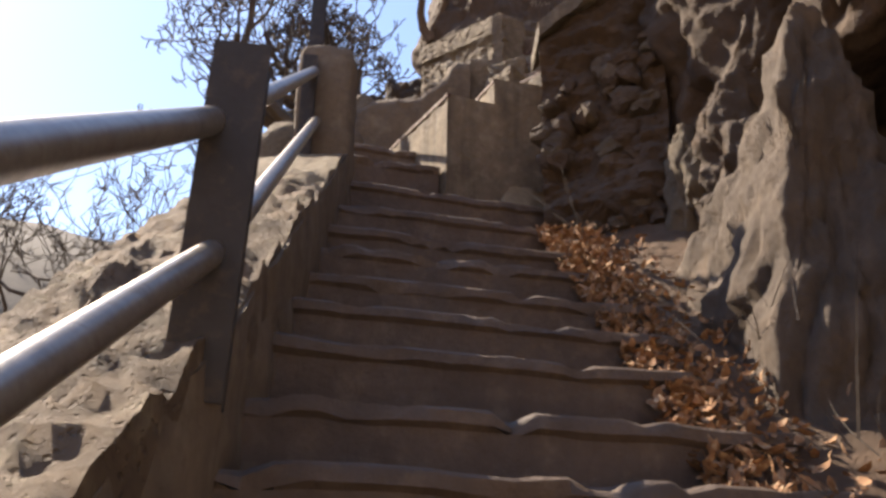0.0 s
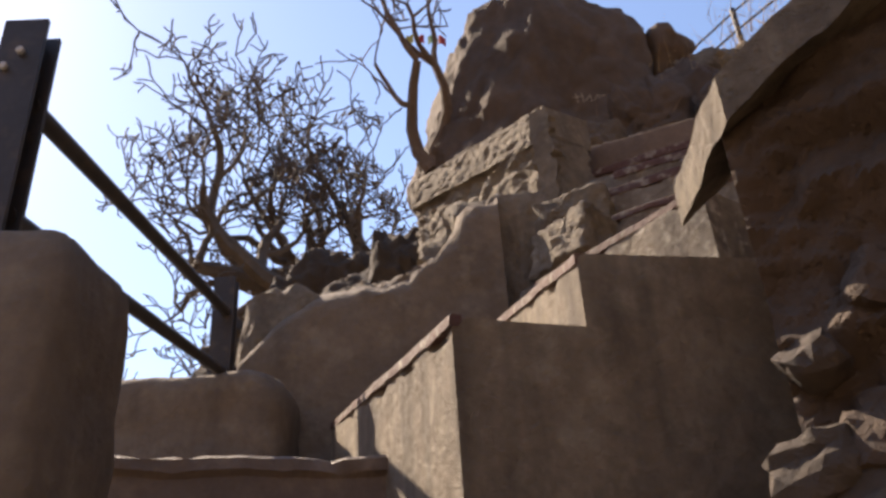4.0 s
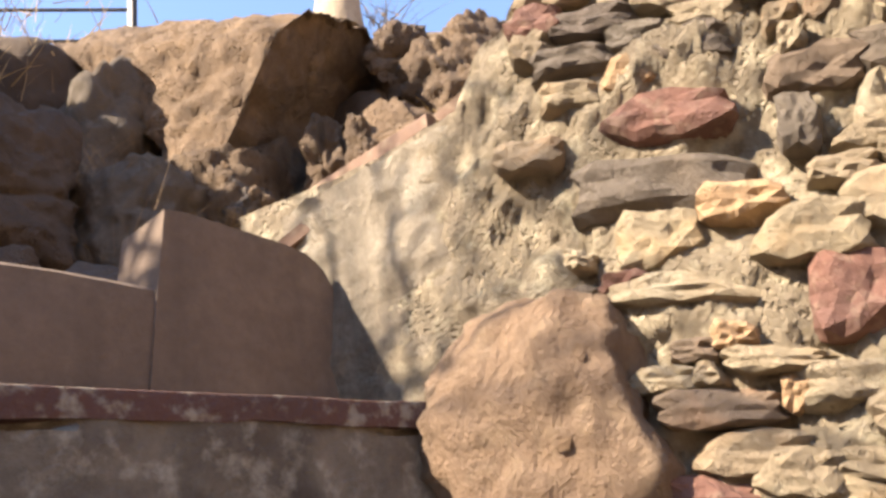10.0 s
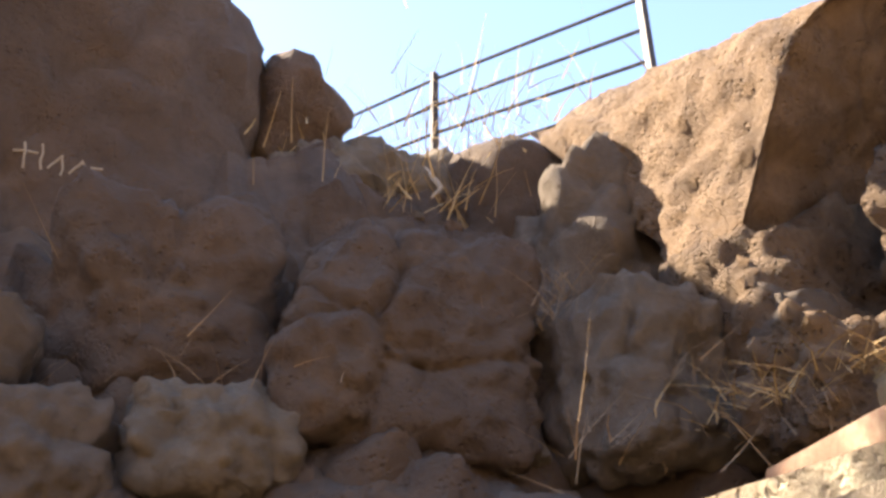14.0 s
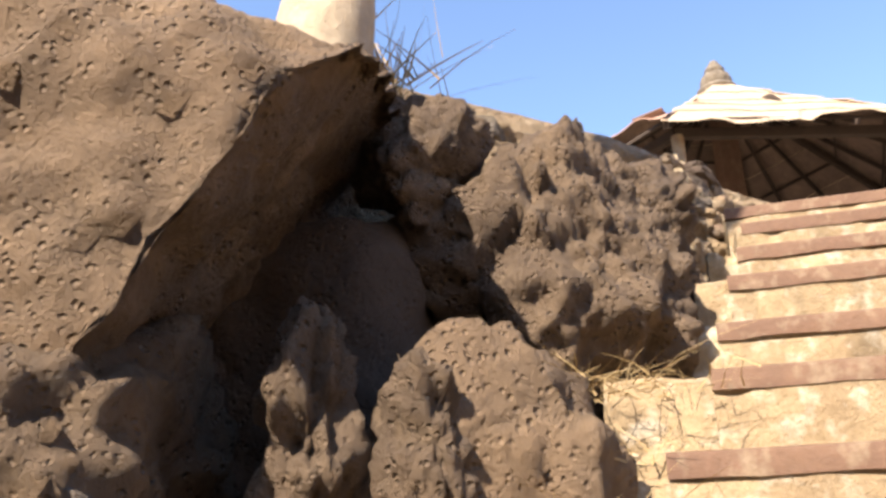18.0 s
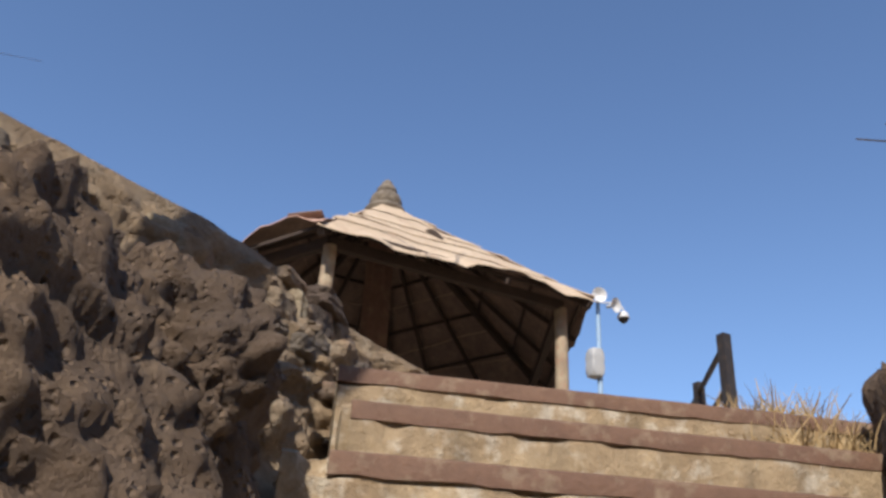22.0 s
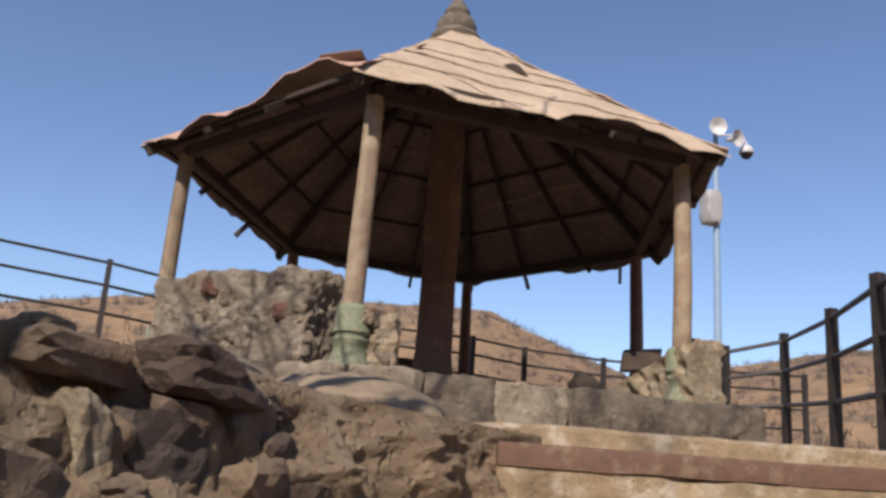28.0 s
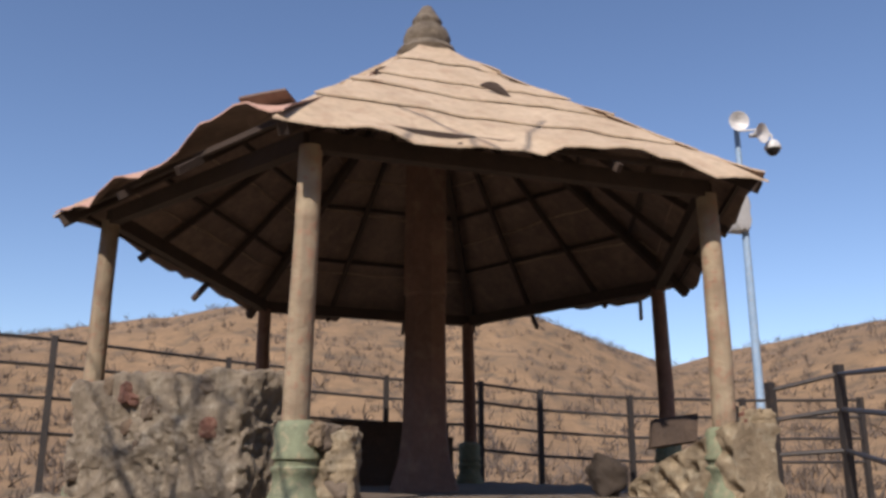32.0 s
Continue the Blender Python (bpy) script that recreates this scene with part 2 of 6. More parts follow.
BARK = surface("grey_bark", (0.115, 0.09, 0.072), (0.08, 0.064, 0.052), big=3, fine=20, bump=0.5)
PALEBARK = surface("pale_bark", (0.52, 0.42, 0.30), (0.43, 0.34, 0.24), (0.30, 0.24, 0.17), big=3, fine=16, bump=0.5)
BROWNBARK = surface("brown_bark", (0.16, 0.115, 0.088), (0.12, 0.086, 0.066), (0.21, 0.16, 0.125), big=4, fine=20, bump=0.5)
DULLSTRAW = surface("dull_straw", (0.34, 0.235, 0.14), (0.24, 0.165, 0.10), (0.44, 0.33, 0.2), big=5, fine=20, bump=0.1)
LEAF = surface("dry_leaves", (0.40, 0.225, 0.12), (0.29, 0.15, 0.08), (0.62, 0.46, 0.29), big=14, fine=30, bump=0.2, stain=0.8)
STRAW = surface("dry_straw", (0.50, 0.36, 0.18), (0.38, 0.255, 0.12), (0.60, 0.47, 0.27), big=5, fine=20, bump=0.1)
CHALK = surface("faded_chalk", (0.40, 0.34, 0.26), (0.33, 0.27, 0.20), big=6, fine=30, bump=0.1)

CLOTH_Y = surface("faded_yellow_cloth", (0.55, 0.50, 0.16), (0.45, 0.42, 0.12), big=8, fine=40, bump=0.2)
CLOTH_R = surface("faded_red_cloth", (0.42, 0.05, 0.06), (0.34, 0.04, 0.05), big=8, fine=40, bump=0.2)
CLOTH_G = surface("faded_green_cloth", (0.10, 0.24, 0.12), (0.08, 0.20, 0.10), big=8, fine=40, bump=0.2)

# ---- mesh tools ----
_perm = np.random.RandomState(7).permutation(512)


def _lattice(i, j, k):
    return _perm[(_perm[(_perm[i & 511] + j) & 511] + k) & 511] / 255.5 - 1.0


def vnoise(p):
    """Smooth noise in -1..1 for rows of points."""
    p = np.asarray(p, float)
    i = np.floor(p).astype(int)
    f = p - i
    u = f * f * (3 - 2 * f)
    out = 0
    for dx in (0, 1):
        for dy in (0, 1):
            for dz in (0, 1):
                w = (u[:, 0] if dx else 1 - u[:, 0]) * (u[:, 1] if dy else 1 - u[:, 1]) * (u[:, 2] if dz else 1 - u[:, 2])
                out = out + w * _lattice(i[:, 0] + dx, i[:, 1] + dy, i[:, 2] + dz)
    return out


def fbm(p, octaves=4, gain=0.5):
    out, a = 0, 1.0
    for n in range(octaves):
        out = out + a * vnoise(np.asarray(p) * 2.03 ** n + 17.3 * n)
        a *= gain
    return out


def ridged(p, octaves=3):
    out, a = 0, 1.0
    for n in range(octaves):
        out = out + a * (1 - 2 * np.abs(vnoise(np.asarray(p) * 2.1 ** n + 31.7 * n)))
        a *= 0.5
    return out


def worley(p):
    """Distances to the nearest and second nearest of scattered points, for rows of points."""
    p = np.asarray(p, float)
    base = np.floor(p).astype(int)
    f1, f2 = np.full(len(p), 9.0), np.full(len(p), 9.0)
    for dx in (-1, 0, 1):
        for dy in (-1, 0, 1):
            for dz in (-1, 0, 1):
                c = base + np.array([dx, dy, dz])
                j = np.stack([_lattice(c[:, 0] + 57 * k, c[:, 1] + 13 * k, c[:, 2] + 29 * k) for k in (1, 2, 3)], 1) * 0.42 + 0.5
                d = np.linalg.norm(p - c - j, axis=1)
                f2 = np.minimum(f2, np.maximum(d, f1))
                f1 = np.minimum(f1, d)
    return f1, f2


def mk(name, verts, faces, mat, parent=None, label="", smooth=True, sharp=38):
    me = bpy.data.meshes.new(name)
    me.from_pydata([tuple(v) for v in verts], [], faces)
    me.materials.append(mat)
    if smooth:
        me.polygons.foreach_set("use_smooth", [True] * len(me.polygons))
        if sharp:
            me.set_sharp_from_angle(angle=radians(sharp))
    me.update()
    ob = new(name, me)
    if parent:
        ob.parent = parent
        if parent.type == "EMPTY":
            ob.matrix_parent_inverse = Matrix.Translation(-Vector(parent.location))
    if label:
        ob["label"] = label
    return ob


def part(name, bm, mat, parent, label="", smooth=False):
    me = bpy.data.meshes.new(name)
    bm.to_mesh(me)
    bm.free()
    me.materials.append(mat)
    if smooth:
        me.polygons.foreach_set("use_smooth", [True] * len(me.polygons))
    ob = new(name, me)
    ob.parent = parent
    if parent and parent.type == "EMPTY":
        ob.matrix_parent_inverse = Matrix.Translation(-Vector(parent.location))
    if label:
        ob["label"] = label
    return ob


def thing(name, at, label, category, group="", kind=""):
    e = new(name)
    e.empty_display_size = 0.1
    e.location = at
    return tagged(e, label, category, group, kind)


_ico = {}


def ico(sub):
    if sub not in _ico:
        bm = bmesh.new()
        bmesh.ops.create_icosphere(bm, subdivisions=sub, radius=1.0)
        bm.verts.ensure_lookup_table()
        _ico[sub] = (np.array([v.co[:] for v in bm.verts]), [[v.index for v in f.verts] for f in bm.faces])
        bm.free()
    return _ico[sub]


def rock_shape(r, seed, cuts=9, flat=0.74, amp=0.07, fine=0.025, sub=4, rot=(0, 0, 0), freq=1.7, power=3.0, lump=0.05, grain=0.3, crack=0.02, cell=0.55, planes=(), grit=1.3):
    """A boulder: a rounded block cut by random planes and by the given ones (normal, then how far from the centre), then roughened and cracked."""
    rng = np.random.RandomState(seed)
    v, faces = ico(sub)
    p = v / ((np.abs(v) ** power).sum(1) ** (1 / power))[:, None]
    for _ in range(cuts):
        n = rng.normal(size=3)
        n /= np.linalg.norm(n)
        d = flat + rng.uniform(-0.08, 0.22)
        over = np.maximum(p @ n - d, 0)
        p = p - over[:, None] * n * 0.94
    off = rng.uniform(-40, 40, 3)
    m = np.array(Euler([radians(a) for a in rot]).to_matrix())
    q = (p * np.array(r)) @ m.T
    for n, d in planes:
        n = np.array(n, float) / np.linalg.norm(n)
        q = q - np.maximum(q @ n - d, 0)[:, None] * n * 0.97
    size = float(np.mean(r))
    nrm = (p @ m.T) / (np.linalg.norm(p, axis=1, keepdims=True) + 1e-9)
    q = q + nrm * (size * amp * fbm(p * freq + off, 4) + size * fine * (0.6 * fbm(p * freq * 3.2 + off, 4) - 0.5 * ridged(p * freq * 3.0 - off, 2)) + grit * (0.012 * fbm(q * 11 + off, 4) + 0.008 * fbm(q * 26 + off, 3) - 0.010 * worley(q * 17 + off)[0] * (grit > 1.5)))[:, None]
    if lump and sub > 2:
        warp = q + 0.12 * np.stack([fbm(q * 2.0 + off + 9 * j, 2) for j in range(3)], 1)
        q = q + nrm * (lump * 1.1 * fbm(warp / grain * 0.8 + off, 5, 0.62))[:, None]
        f1, f2 = worley(warp * np.array([1.0, 1.0, 0.6]) / cell + 2 * off)
        q = q - nrm * (crack * np.exp(-(f2 - f1) / 0.05))[:, None]
    return q, faces


def rock(name, c, r, seed, mat, label, category="rock", group="", kind="", parent=None, **kw):
    q, faces = rock_shape(r, seed, **kw)
    ob = mk(name, q, faces, mat, parent, sharp=0)
    ob.location = c
    if parent:
        return ob
    return tagged(ob, label, category, group, kind)


def ledge(a, b, back, depth, h, seg=26, amp=0.006, seed=0, chip=0.012, nose=0.0):
    """A step or coping: its front top edge runs from a to b, its top goes back by depth, its front goes down by h."""
    a, b, back = np.array(a, float), np.array(b, float), np.array([*back, 0.0][:3], float)
    prof = [(nose, -h), (nose, -h * 0.75), (nose, -h * 0.5), (nose, -0.062), (0, -0.045), (0.004, -0.012), (0.014, -0.003), (0.035, 0), (depth * 0.33, 0), (depth * 0.66, 0), (depth, 0), (depth, -h)]
    ts = np.linspace(0, 1, seg + 1)
    v = []
    for t in ts:
        base = a + (b - a) * t
        for s, z in prof:
            v.append(base + back * s + np.array([0, 0, z]))
    v = np.array(v)
    off = seed * 7.7
    n = np.stack([fbm(v * 5 + off + k * 50, 3) for k in range(3)], 1) * amp
    k = len(prof)
    idx = np.arange(len(v)) % k
    bite = np.maximum(fbm(v * 9 + off, 3) - 0.15, 0) * chip
    edge = np.isin(idx, (4, 5, 6, 7))
    v = v + n
    v[edge, 2] -= bite[edge] * 1.2
    v[edge] += back * bite[edge][:, None] * 1.5
    faces = [[i * k + j, i * k + (j + 1) % k, (i + 1) * k + (j + 1) % k, (i + 1) * k + j] for i in range(seg) for j in range(k)]
    faces += [list(range(k))[::-1], [seg * k + j for j in range(k)]]
    return v, faces


def band(a, b, back, w=0.052, top=0.03, seg=26, seed=0, amp=0.0015):
    """The painted strip along a step's edge, a few millimetres proud of it."""
    a, b, back = np.array(a, float), np.array(b, float), np.array([*back, 0.0][:3], float)
    prof = [(0.02, -w), (-0.005, -w), (-0.005, -0.008), (-0.002, 0.001), (0.004, 0.004), (top, 0.004), (top, -0.012)]
    v = []
    for t in np.linspace(0, 1, seg + 1):
        base = a + (b - a) * t
        for s, z in prof:
            v.append(base + back * s + np.array([0, 0, z]))
    v = np.array(v)
    v = v + np.stack([fbm(v * 6 + seed * 3.1 + k * 50, 3) for k in range(3)], 1) * amp
    k = len(prof)
    low = np.isin(np.arange(len(v)) % k, (0, 1))
    v[low, 2] += fbm(v[low] * 14 + seed, 3) * 0.004
    faces = [[i * k + j, i * k + (j + 1) % k, (i + 1) * k + (j + 1) % k, (i + 1) * k + j] for i in range(seg) for j in range(k)]
    faces += [list(range(k))[::-1], [seg * k + j for j in range(k)]]
    return v, faces


def tube(points, radii, sides=8):
    """A tube through points; radii one number or one per point."""
    pts = [Vector(p) for p in points]
    radii = [radii] * len(pts) if isinstance(radii, (int, float)) else radii
    v, faces = [], []
    d0 = (pts[1] - pts[0]).normalized()
    side = d0.orthogonal().normalized()
    for n, p in enumerate(pts):
        d = (pts[min(n + 1, len(pts) - 1)] - pts[max(n - 1, 0)]).normalized()
        side = (side - d * side.dot(d)).normalized()
        up = d.cross(side)
        for k in range(sides):
            a = 2 * math.pi * k / sides
            v.append(p + (side * math.cos(a) + up * math.sin(a)) * radii[n])
    for n in range(len(pts) - 1):
        for k in range(sides):
            faces.append([n * sides + k, n * sides + (k + 1) % sides, (n + 1) * sides + (k + 1) % sides, (n + 1) * sides + k])
    faces += [list(range(sides))[::-1], [(len(pts) - 1) * sides + k for k in range(sides)]]
    return v, faces


def bar(a, b, w, h):
    """A rectangular bar from a to b, w across and h high."""
    a, b = Vector(a), Vector(b)
    d = (b - a).normalized()
    side = d.cross(Vector((0, 0, 1)))
    side = side.normalized() if side.length > 1e-4 else Vector((1, 0, 0))
    up = side.cross(d)
    v = []
    for p in (a, b):
        for s, u in ((-1, -1), (1, -1), (1, 1), (-1, 1)):
            v.append(p + side * (s * w / 2) + up * (u * h / 2))
    return v, [[0, 3, 2, 1], [4, 5, 6, 7], [0, 1, 5, 4], [1, 2, 6, 5], [2, 3, 7, 6], [3, 0, 4, 7]]


def lathe(profile, sides=20, at=(0, 0, 0)):
    v, faces = [], []
    for r, z in profile:
        for k in range(sides):
            a = 2 * math.pi * k / sides
            v.append((at[0] + r * math.cos(a), at[1] + r * math.sin(a), at[2] + z))
    for n in range(len(profile) - 1):
        for k in range(sides):
            faces.append([n * sides + k, n * sides + (k + 1) % sides, (n + 1) * sides + (k + 1) % sides, (n + 1) * sides + k])
    faces += [list(range(sides))[::-1], [(len(profile) - 1) * sides + k for k in range(sides)]]
    return v, faces


def joined(shapes):
    v, f = [], []
    for sv, sf in shapes:
        k = len(v)
        v += [tuple(p) for p in sv]
        f += [[i + k for i in face] for face in sf]
    return v, f


def sheet(grid, thick, normal):
    """A closed plate from a grid of points (rows x cols x 3), thickened against normal."""
    g = np.array(grid, float)
    n, m = g.shape[:2]
    top = g.reshape(-1, 3)
    low = top - np.array(normal, float) * thick
    v = np.concatenate([top, low])
    k = n * m
    f = []
    for i in range(n - 1):
        for j in range(m - 1):
            a = i * m + j
            f.append([a, a + 1, a + m + 1, a + m])
            f.append([k + a, k + a + m, k + a + m + 1, k + a + 1])
    rim = [(0, j) for j in range(m)] + [(i, m - 1) for i in range(1, n)] + [(n - 1, j) for j in range(m - 2, -1, -1)] + [(i, 0) for i in range(n - 2, 0, -1)]
    ids = [i * m + j for i, j in rim]
    for a, b in zip(ids, ids[1:] + ids[:1]):
        f.append([a, k + a, k + b, b])
    return v, f


def wall_patch(grid_fn, nu, nv, thick, normal, amp, freq, seed=0, rid=0.0):
    """A thick wall panel: grid_fn(u, v) gives its face, pushed in and out by noise along normal."""
    us, vs = np.linspace(0, 1, nu), np.linspace(0, 1, nv)
    g = np.array([[grid_fn(u, w) for u in us] for w in vs], float)
    flat = g.reshape(-1, 3)
    push = amp * fbm(flat * freq + seed * 9.1, 4) + rid * 1.3 * fbm(flat * np.array([1.0, 1.0, 2.6]) * freq * 1.9 + seed, 4)
    flat = flat + np.array(normal, float) * push[:, None]
    return sheet(flat.reshape(g.shape), thick, normal)

# ---- the ground, one sheet out to the hills ----
GROUND = [(-1.7, -1, -1.3), (-1.7, 0, -0.75), (-1.7, 2, 0.5), (-1.6, 4, 1.9), (-1.7, 5.6, 3.0), (-2.2, 6.6, 3.4), (-3.3, 2, -0.9), (-3.6, 5, 0.9), (-3.7, 7.2, 2.3), (-5, 5, -1.6),
          (-6, 9, -0.5), (-8, 4, -4.5), (-2.4, 9, 5.3), (-0.7, 7, 4.6), (-1.2, 6.2, 3.9), (0, 8.3, 6.0), (1, 8.2, 6.2), (2, 7.5, 6.6), (3.4, 6.6, 7.9), (5, 5, 8.5),
          (5.5, 6, 8.9), (7, 5, 8.9), (10, 4, 8.9), (13, 0, 9.0), (9, 8.5, 8.9), (2, 11, 9.0), (2, 13, 9.9), (4, 11, 9.3), (0, -3, -2.2), (3, 4, 7.2), (1.5, 5.5, 5.4),
          (0, 3, 0.8), (0.6, 6.2, 4.6), (0, 11, 7.8), (-5, 12, 3.0), (14, 6, 9.0), (6, 1.5, 8.7), (6, 9, 9.4), (-3.6, -1, -2.6), (-3, -3, -3.4), (3, -2, 3.0), (-0.5, 4.9, 2.2), (0.0, 4.5, 1.9), (-0.7, 5.6, 2.7), (-0.3, 3.5, 1.1), (-0.2, 2.0, 0.0), (-12, 12, -7), (-12, 0, -9), (-3.9, 14, 8.2), (-4.6, 18, 11.0), (-3.0, 12, 7.0), (-6.5, 16, 5.5), (-1.5, 14, 9.6), (-7, 18, 6)]


def ground_height(x, y):
    pts = np.array(GROUND)
    d2 = (x[:, None] - pts[:, 0]) ** 2 + (y[:, None] - pts[:, 1]) ** 2 + 0.02
    w = d2 ** -1.7
    near = (w * pts[:, 2]).sum(1) / w.sum(1)
    near = near - 1.5 * np.clip(-2.85 - x, 0, 5) * np.clip((13 - y) / 3, 0, 1)
    dx, dy = x - 1.0, y - 6.0
    r = np.hypot(dx, dy)
    az = np.degrees(np.arctan2(-dx, dy))
    east = np.exp(-((((az + 108) + 180) % 360 - 180) / 62) ** 2)
    rise = np.clip((r - 30) / 210, 0, 1)
    rise = rise * rise * (3 - 2 * rise)
    skyline = np.interp(az, [-180, -150, -134, -122, -112, -94, -86, -80, -60, -40, 180], [0.10, 0.10, 0.126, 0.107, 0.197, 0.185, 0.14, 0.10, 0.10, 0.12, 0.10])
    valley = -8.0 * np.clip((r - 12) / 30, 0, 1)
    hill_far = np.minimum(r, 330) * (0.388 * (1 - east) + skyline * east)
    crag = fbm(np.stack([x * 0.045, y * 0.045, 0 * x], 1), 5) * 2.5 * rise
    far = (6 * east) + valley * (1 - 0.7 * east) + rise * hill_far + crag
    near = near + 0.07 * fbm(np.stack([x * 1.3, y * 1.3, 0 * x], 1), 4)
    t = np.clip((r - 14) / 16, 0, 1)
    t = t * t * (3 - 2 * t)
    return near * (1 - t) + far * t - 40 * np.clip((r - 420) / 500, 0, 1)


radii = np.concatenate([[0.0], np.geomspace(0.6, 30, 54), np.geomspace(33, 950, 60)])
azs = np.linspace(0, 2 * math.pi, 181)[:-1]
gx = np.concatenate([[1.0], (1.0 + radii[1:, None] * np.cos(azs)).ravel()])
gy = np.concatenate([[6.0], (6.0 + radii[1:, None] * np.sin(azs)).ravel()])
gz = ground_height(gx, gy)
na = len(azs)
gf = [[0, 1 + k, 1 + (k + 1) % na] for k in range(na)]
for i in range(len(radii) - 2):
    for k in range(na):
        a = 1 + i * na + k
        b = 1 + i * na + (k + 1) % na
        gf.append([a, a + na, b + na, b])
ground = tagged(mk("ground", np.stack([gx, gy, gz], 1), gf, HILL), "dry ochre hillside ground with sparse scrub", "ground", kind="structure")
ground.data.materials.append(SOIL)
ground.data.materials.append(WOODED)
ground.data.polygons.foreach_set("material_index", [2 if gx[q[0]] < -2.6 and gy[q[0]] > -8 and not (gx[q[0]] > -6 and gy[q[0]] > 10) else (1 if n < na + 2 * na * 26 else (2 if 45 < ((n - na) % na) * 2 < 175 else 0)) for n, q in enumerate(gf)])

# ---- lower flight ----
NOSE1 = np.array([0.955, 0.297, 0.0])      # along its edges, to the right
UP1 = np.array([-0.297, 0.955])            # the way it climbs
lower = thing("lower_stairs", (-1.6, 1.0, 0.0), "worn dark stone steps climbing between a parapet and a cliff", "stairs", kind="structure")
# how far along the climb, and how high, each edge lies
EDGES1 = [(1.31, 0.20), (1.63, 0.43), (1.96, 0.66), (2.28, 0.88), (2.61, 1.11), (2.90, 1.31), (3.26, 1.56), (3.56, 1.78), (3.87, 1.99), (4.25, 2.26), (4.56, 2.475), (5.05, 2.82), (5.48, 3.16), (5.95, 3.58)]
for n, (along1, z) in enumerate(EDGES1):
    left, right = -2.24 - 0.05 * max(along1 - 2.5, 0), float(np.interp(along1, [2.6, 3.3, 5.1, 5.2, 5.6, 5.8], [-0.55, -0.72, -0.95, -0.95, -0.95, -1.76]))
    f = lambda xx: np.array([xx, (along1 - UP1[0] * xx) / UP1[1], z])
    v, f = ledge(f(left), f(right), UP1, 0.62, 0.50, seed=n, amp=0.009, chip=0.035, nose=0.022)
    mk("step", v, f, DARKSTEP, lower)
# landing at the top of the flight
v, f = ledge((-2.72, 6.02, 3.99), (-1.86, 6.29, 3.99), UP1, 1.2, 0.5, seed=41, amp=0.008, chip=0.03, nose=0.02)
mk("step", v, f, DARKSTEP, lower)

# left parapet that follows the flight
par1 = thing("sloping_parapet", (-2.5, 3.0, 1.5), "rough cement-topped sloping parapet beside the lower steps", "parapet wall", kind="structure")


def parapet_face(u, w):
    y = -1.6 + u * 6.5
    z = 2.99 + (y - 4.45) * 0.665
    x_in = -2.18 - 0.05 * max(y - 2, 0)
    return x_in, y, z


def parapet_top(u, w):
    x, y, z = parapet_face(u, 0)
    return (x - 0.62 * w, y, z - 0.10 * w * w)


us, ws = np.linspace(0, 1, 200), np.linspace(0, 1, 24)
g = np.array([[parapet_top(u, w) for u in us] for w in ws])
fl = g.reshape(-1, 3)
fl[:, 2] += 0.03 * fbm(fl * 4.0, 4) + np.where(fl[:, 1] < 3.95, 0.034, 0.010) * ridged(fl * 8.0, 3) - np.where(fl[:, 1] < 3.9, 0.03, 0.0) * worley(fl * 15.0)[0]
v, f = sheet(fl.reshape(g.shape), 0.9, (0, 0, 1))
coping = mk("coping", v, f, PARAPET, par1)
coping.data.materials.append(STREAKED)
coping.data.polygons.foreach_set("material_index", [1 if q.center.y > 3.92 + 0.25 * math.sin(q.center.x * 9) else 0 for q in coping.data.polygons])
g = np.array([[(lambda q: (q[0] + 0.006, q[1], q[2] - 0.02 - 0.7 * w))(parapet_face(u, 0)) for u in us] for w in ws])
fl = g.reshape(-1, 3)
fl[:, 0] += 0.012 * fbm(fl * 5.0, 3)
v, f = sheet(fl.reshape(g.shape), 0.08, (1, 0, 0))
mk("plaster_face", v, f, CEMENT, par1)

# concrete pillar with a rounded top


def soft_box(c, r, seed, amp=0.03, power=5.0, sub=4, fine=0.01, freq=2.5):
    """A box with rounded, uneven edges."""
    v, faces = ico(sub)
    s = (np.abs(v) ** power).sum(1) ** (1 / power)
    q = v / s[:, None]
    q = q * np.array(r)
    n = v
    q = q + n * (amp * fbm(q * freq + seed * 5.3, 4) + fine * fbm(q * freq * 4 + seed, 3))[:, None]
    return q + np.array(c), faces


pillar = thing("concrete_pillar", (-2.62, 5.1, 2.8), "rounded plastered concrete pillar at the end of the pipe rail", "pillar")
v, f = soft_box((-2.49, 5.04, 3.20), (0.175, 0.15, 0.86), 3, amp=0.02, power=9, sub=5)
mk("body", v, f, CEMENT, pillar)
v, f = soft_box((-2.76, 5.12, 2.95), (0.16, 0.26, 0.60), 5, amp=0.06, power=3)
mk("rough_backing", v, f, CHIPPED, pillar)


def channel_post(name, at, top, w, d, label, parent=None, turn=0.0, lean=(0, 0)):
    """A rolled steel post of H section."""
    t = 0.012
    m = np.array(Matrix.Rotation(radians(turn), 3, "Z"))
    h = top - at[2]
    x, y = w / 2, d / 2
    outline = [(-x, -y), (x, -y), (x, -y + t), (t / 2, -y + t), (t / 2, y - t), (x, y - t), (x, y), (-x, y), (-x, y - t), (-t / 2, y - t), (-t / 2, -y + t), (-x, -y + t)]
    v = []
    for z in (0, h):
        for px, py in outline:
            v.append(tuple(m @ np.array([px, py, z]) + np.array([lean[0] * z / h, lean[1] * z / h, 0]) + np.array(at)))
    n = len(outline)
    f = [[k, (k + 1) % n, n + (k + 1) % n, n + k] for k in range(n)]
    for o in (0, n):
        for q in ((0, 1, 2, 3, 10, 11), (3, 4, 9, 10), (4, 5, 6, 7, 8, 9)):
            f.append([o + k for k in (q if o else q[::-1])])
    return mk(name, v, f, STEEL, parent, label, smooth=False)


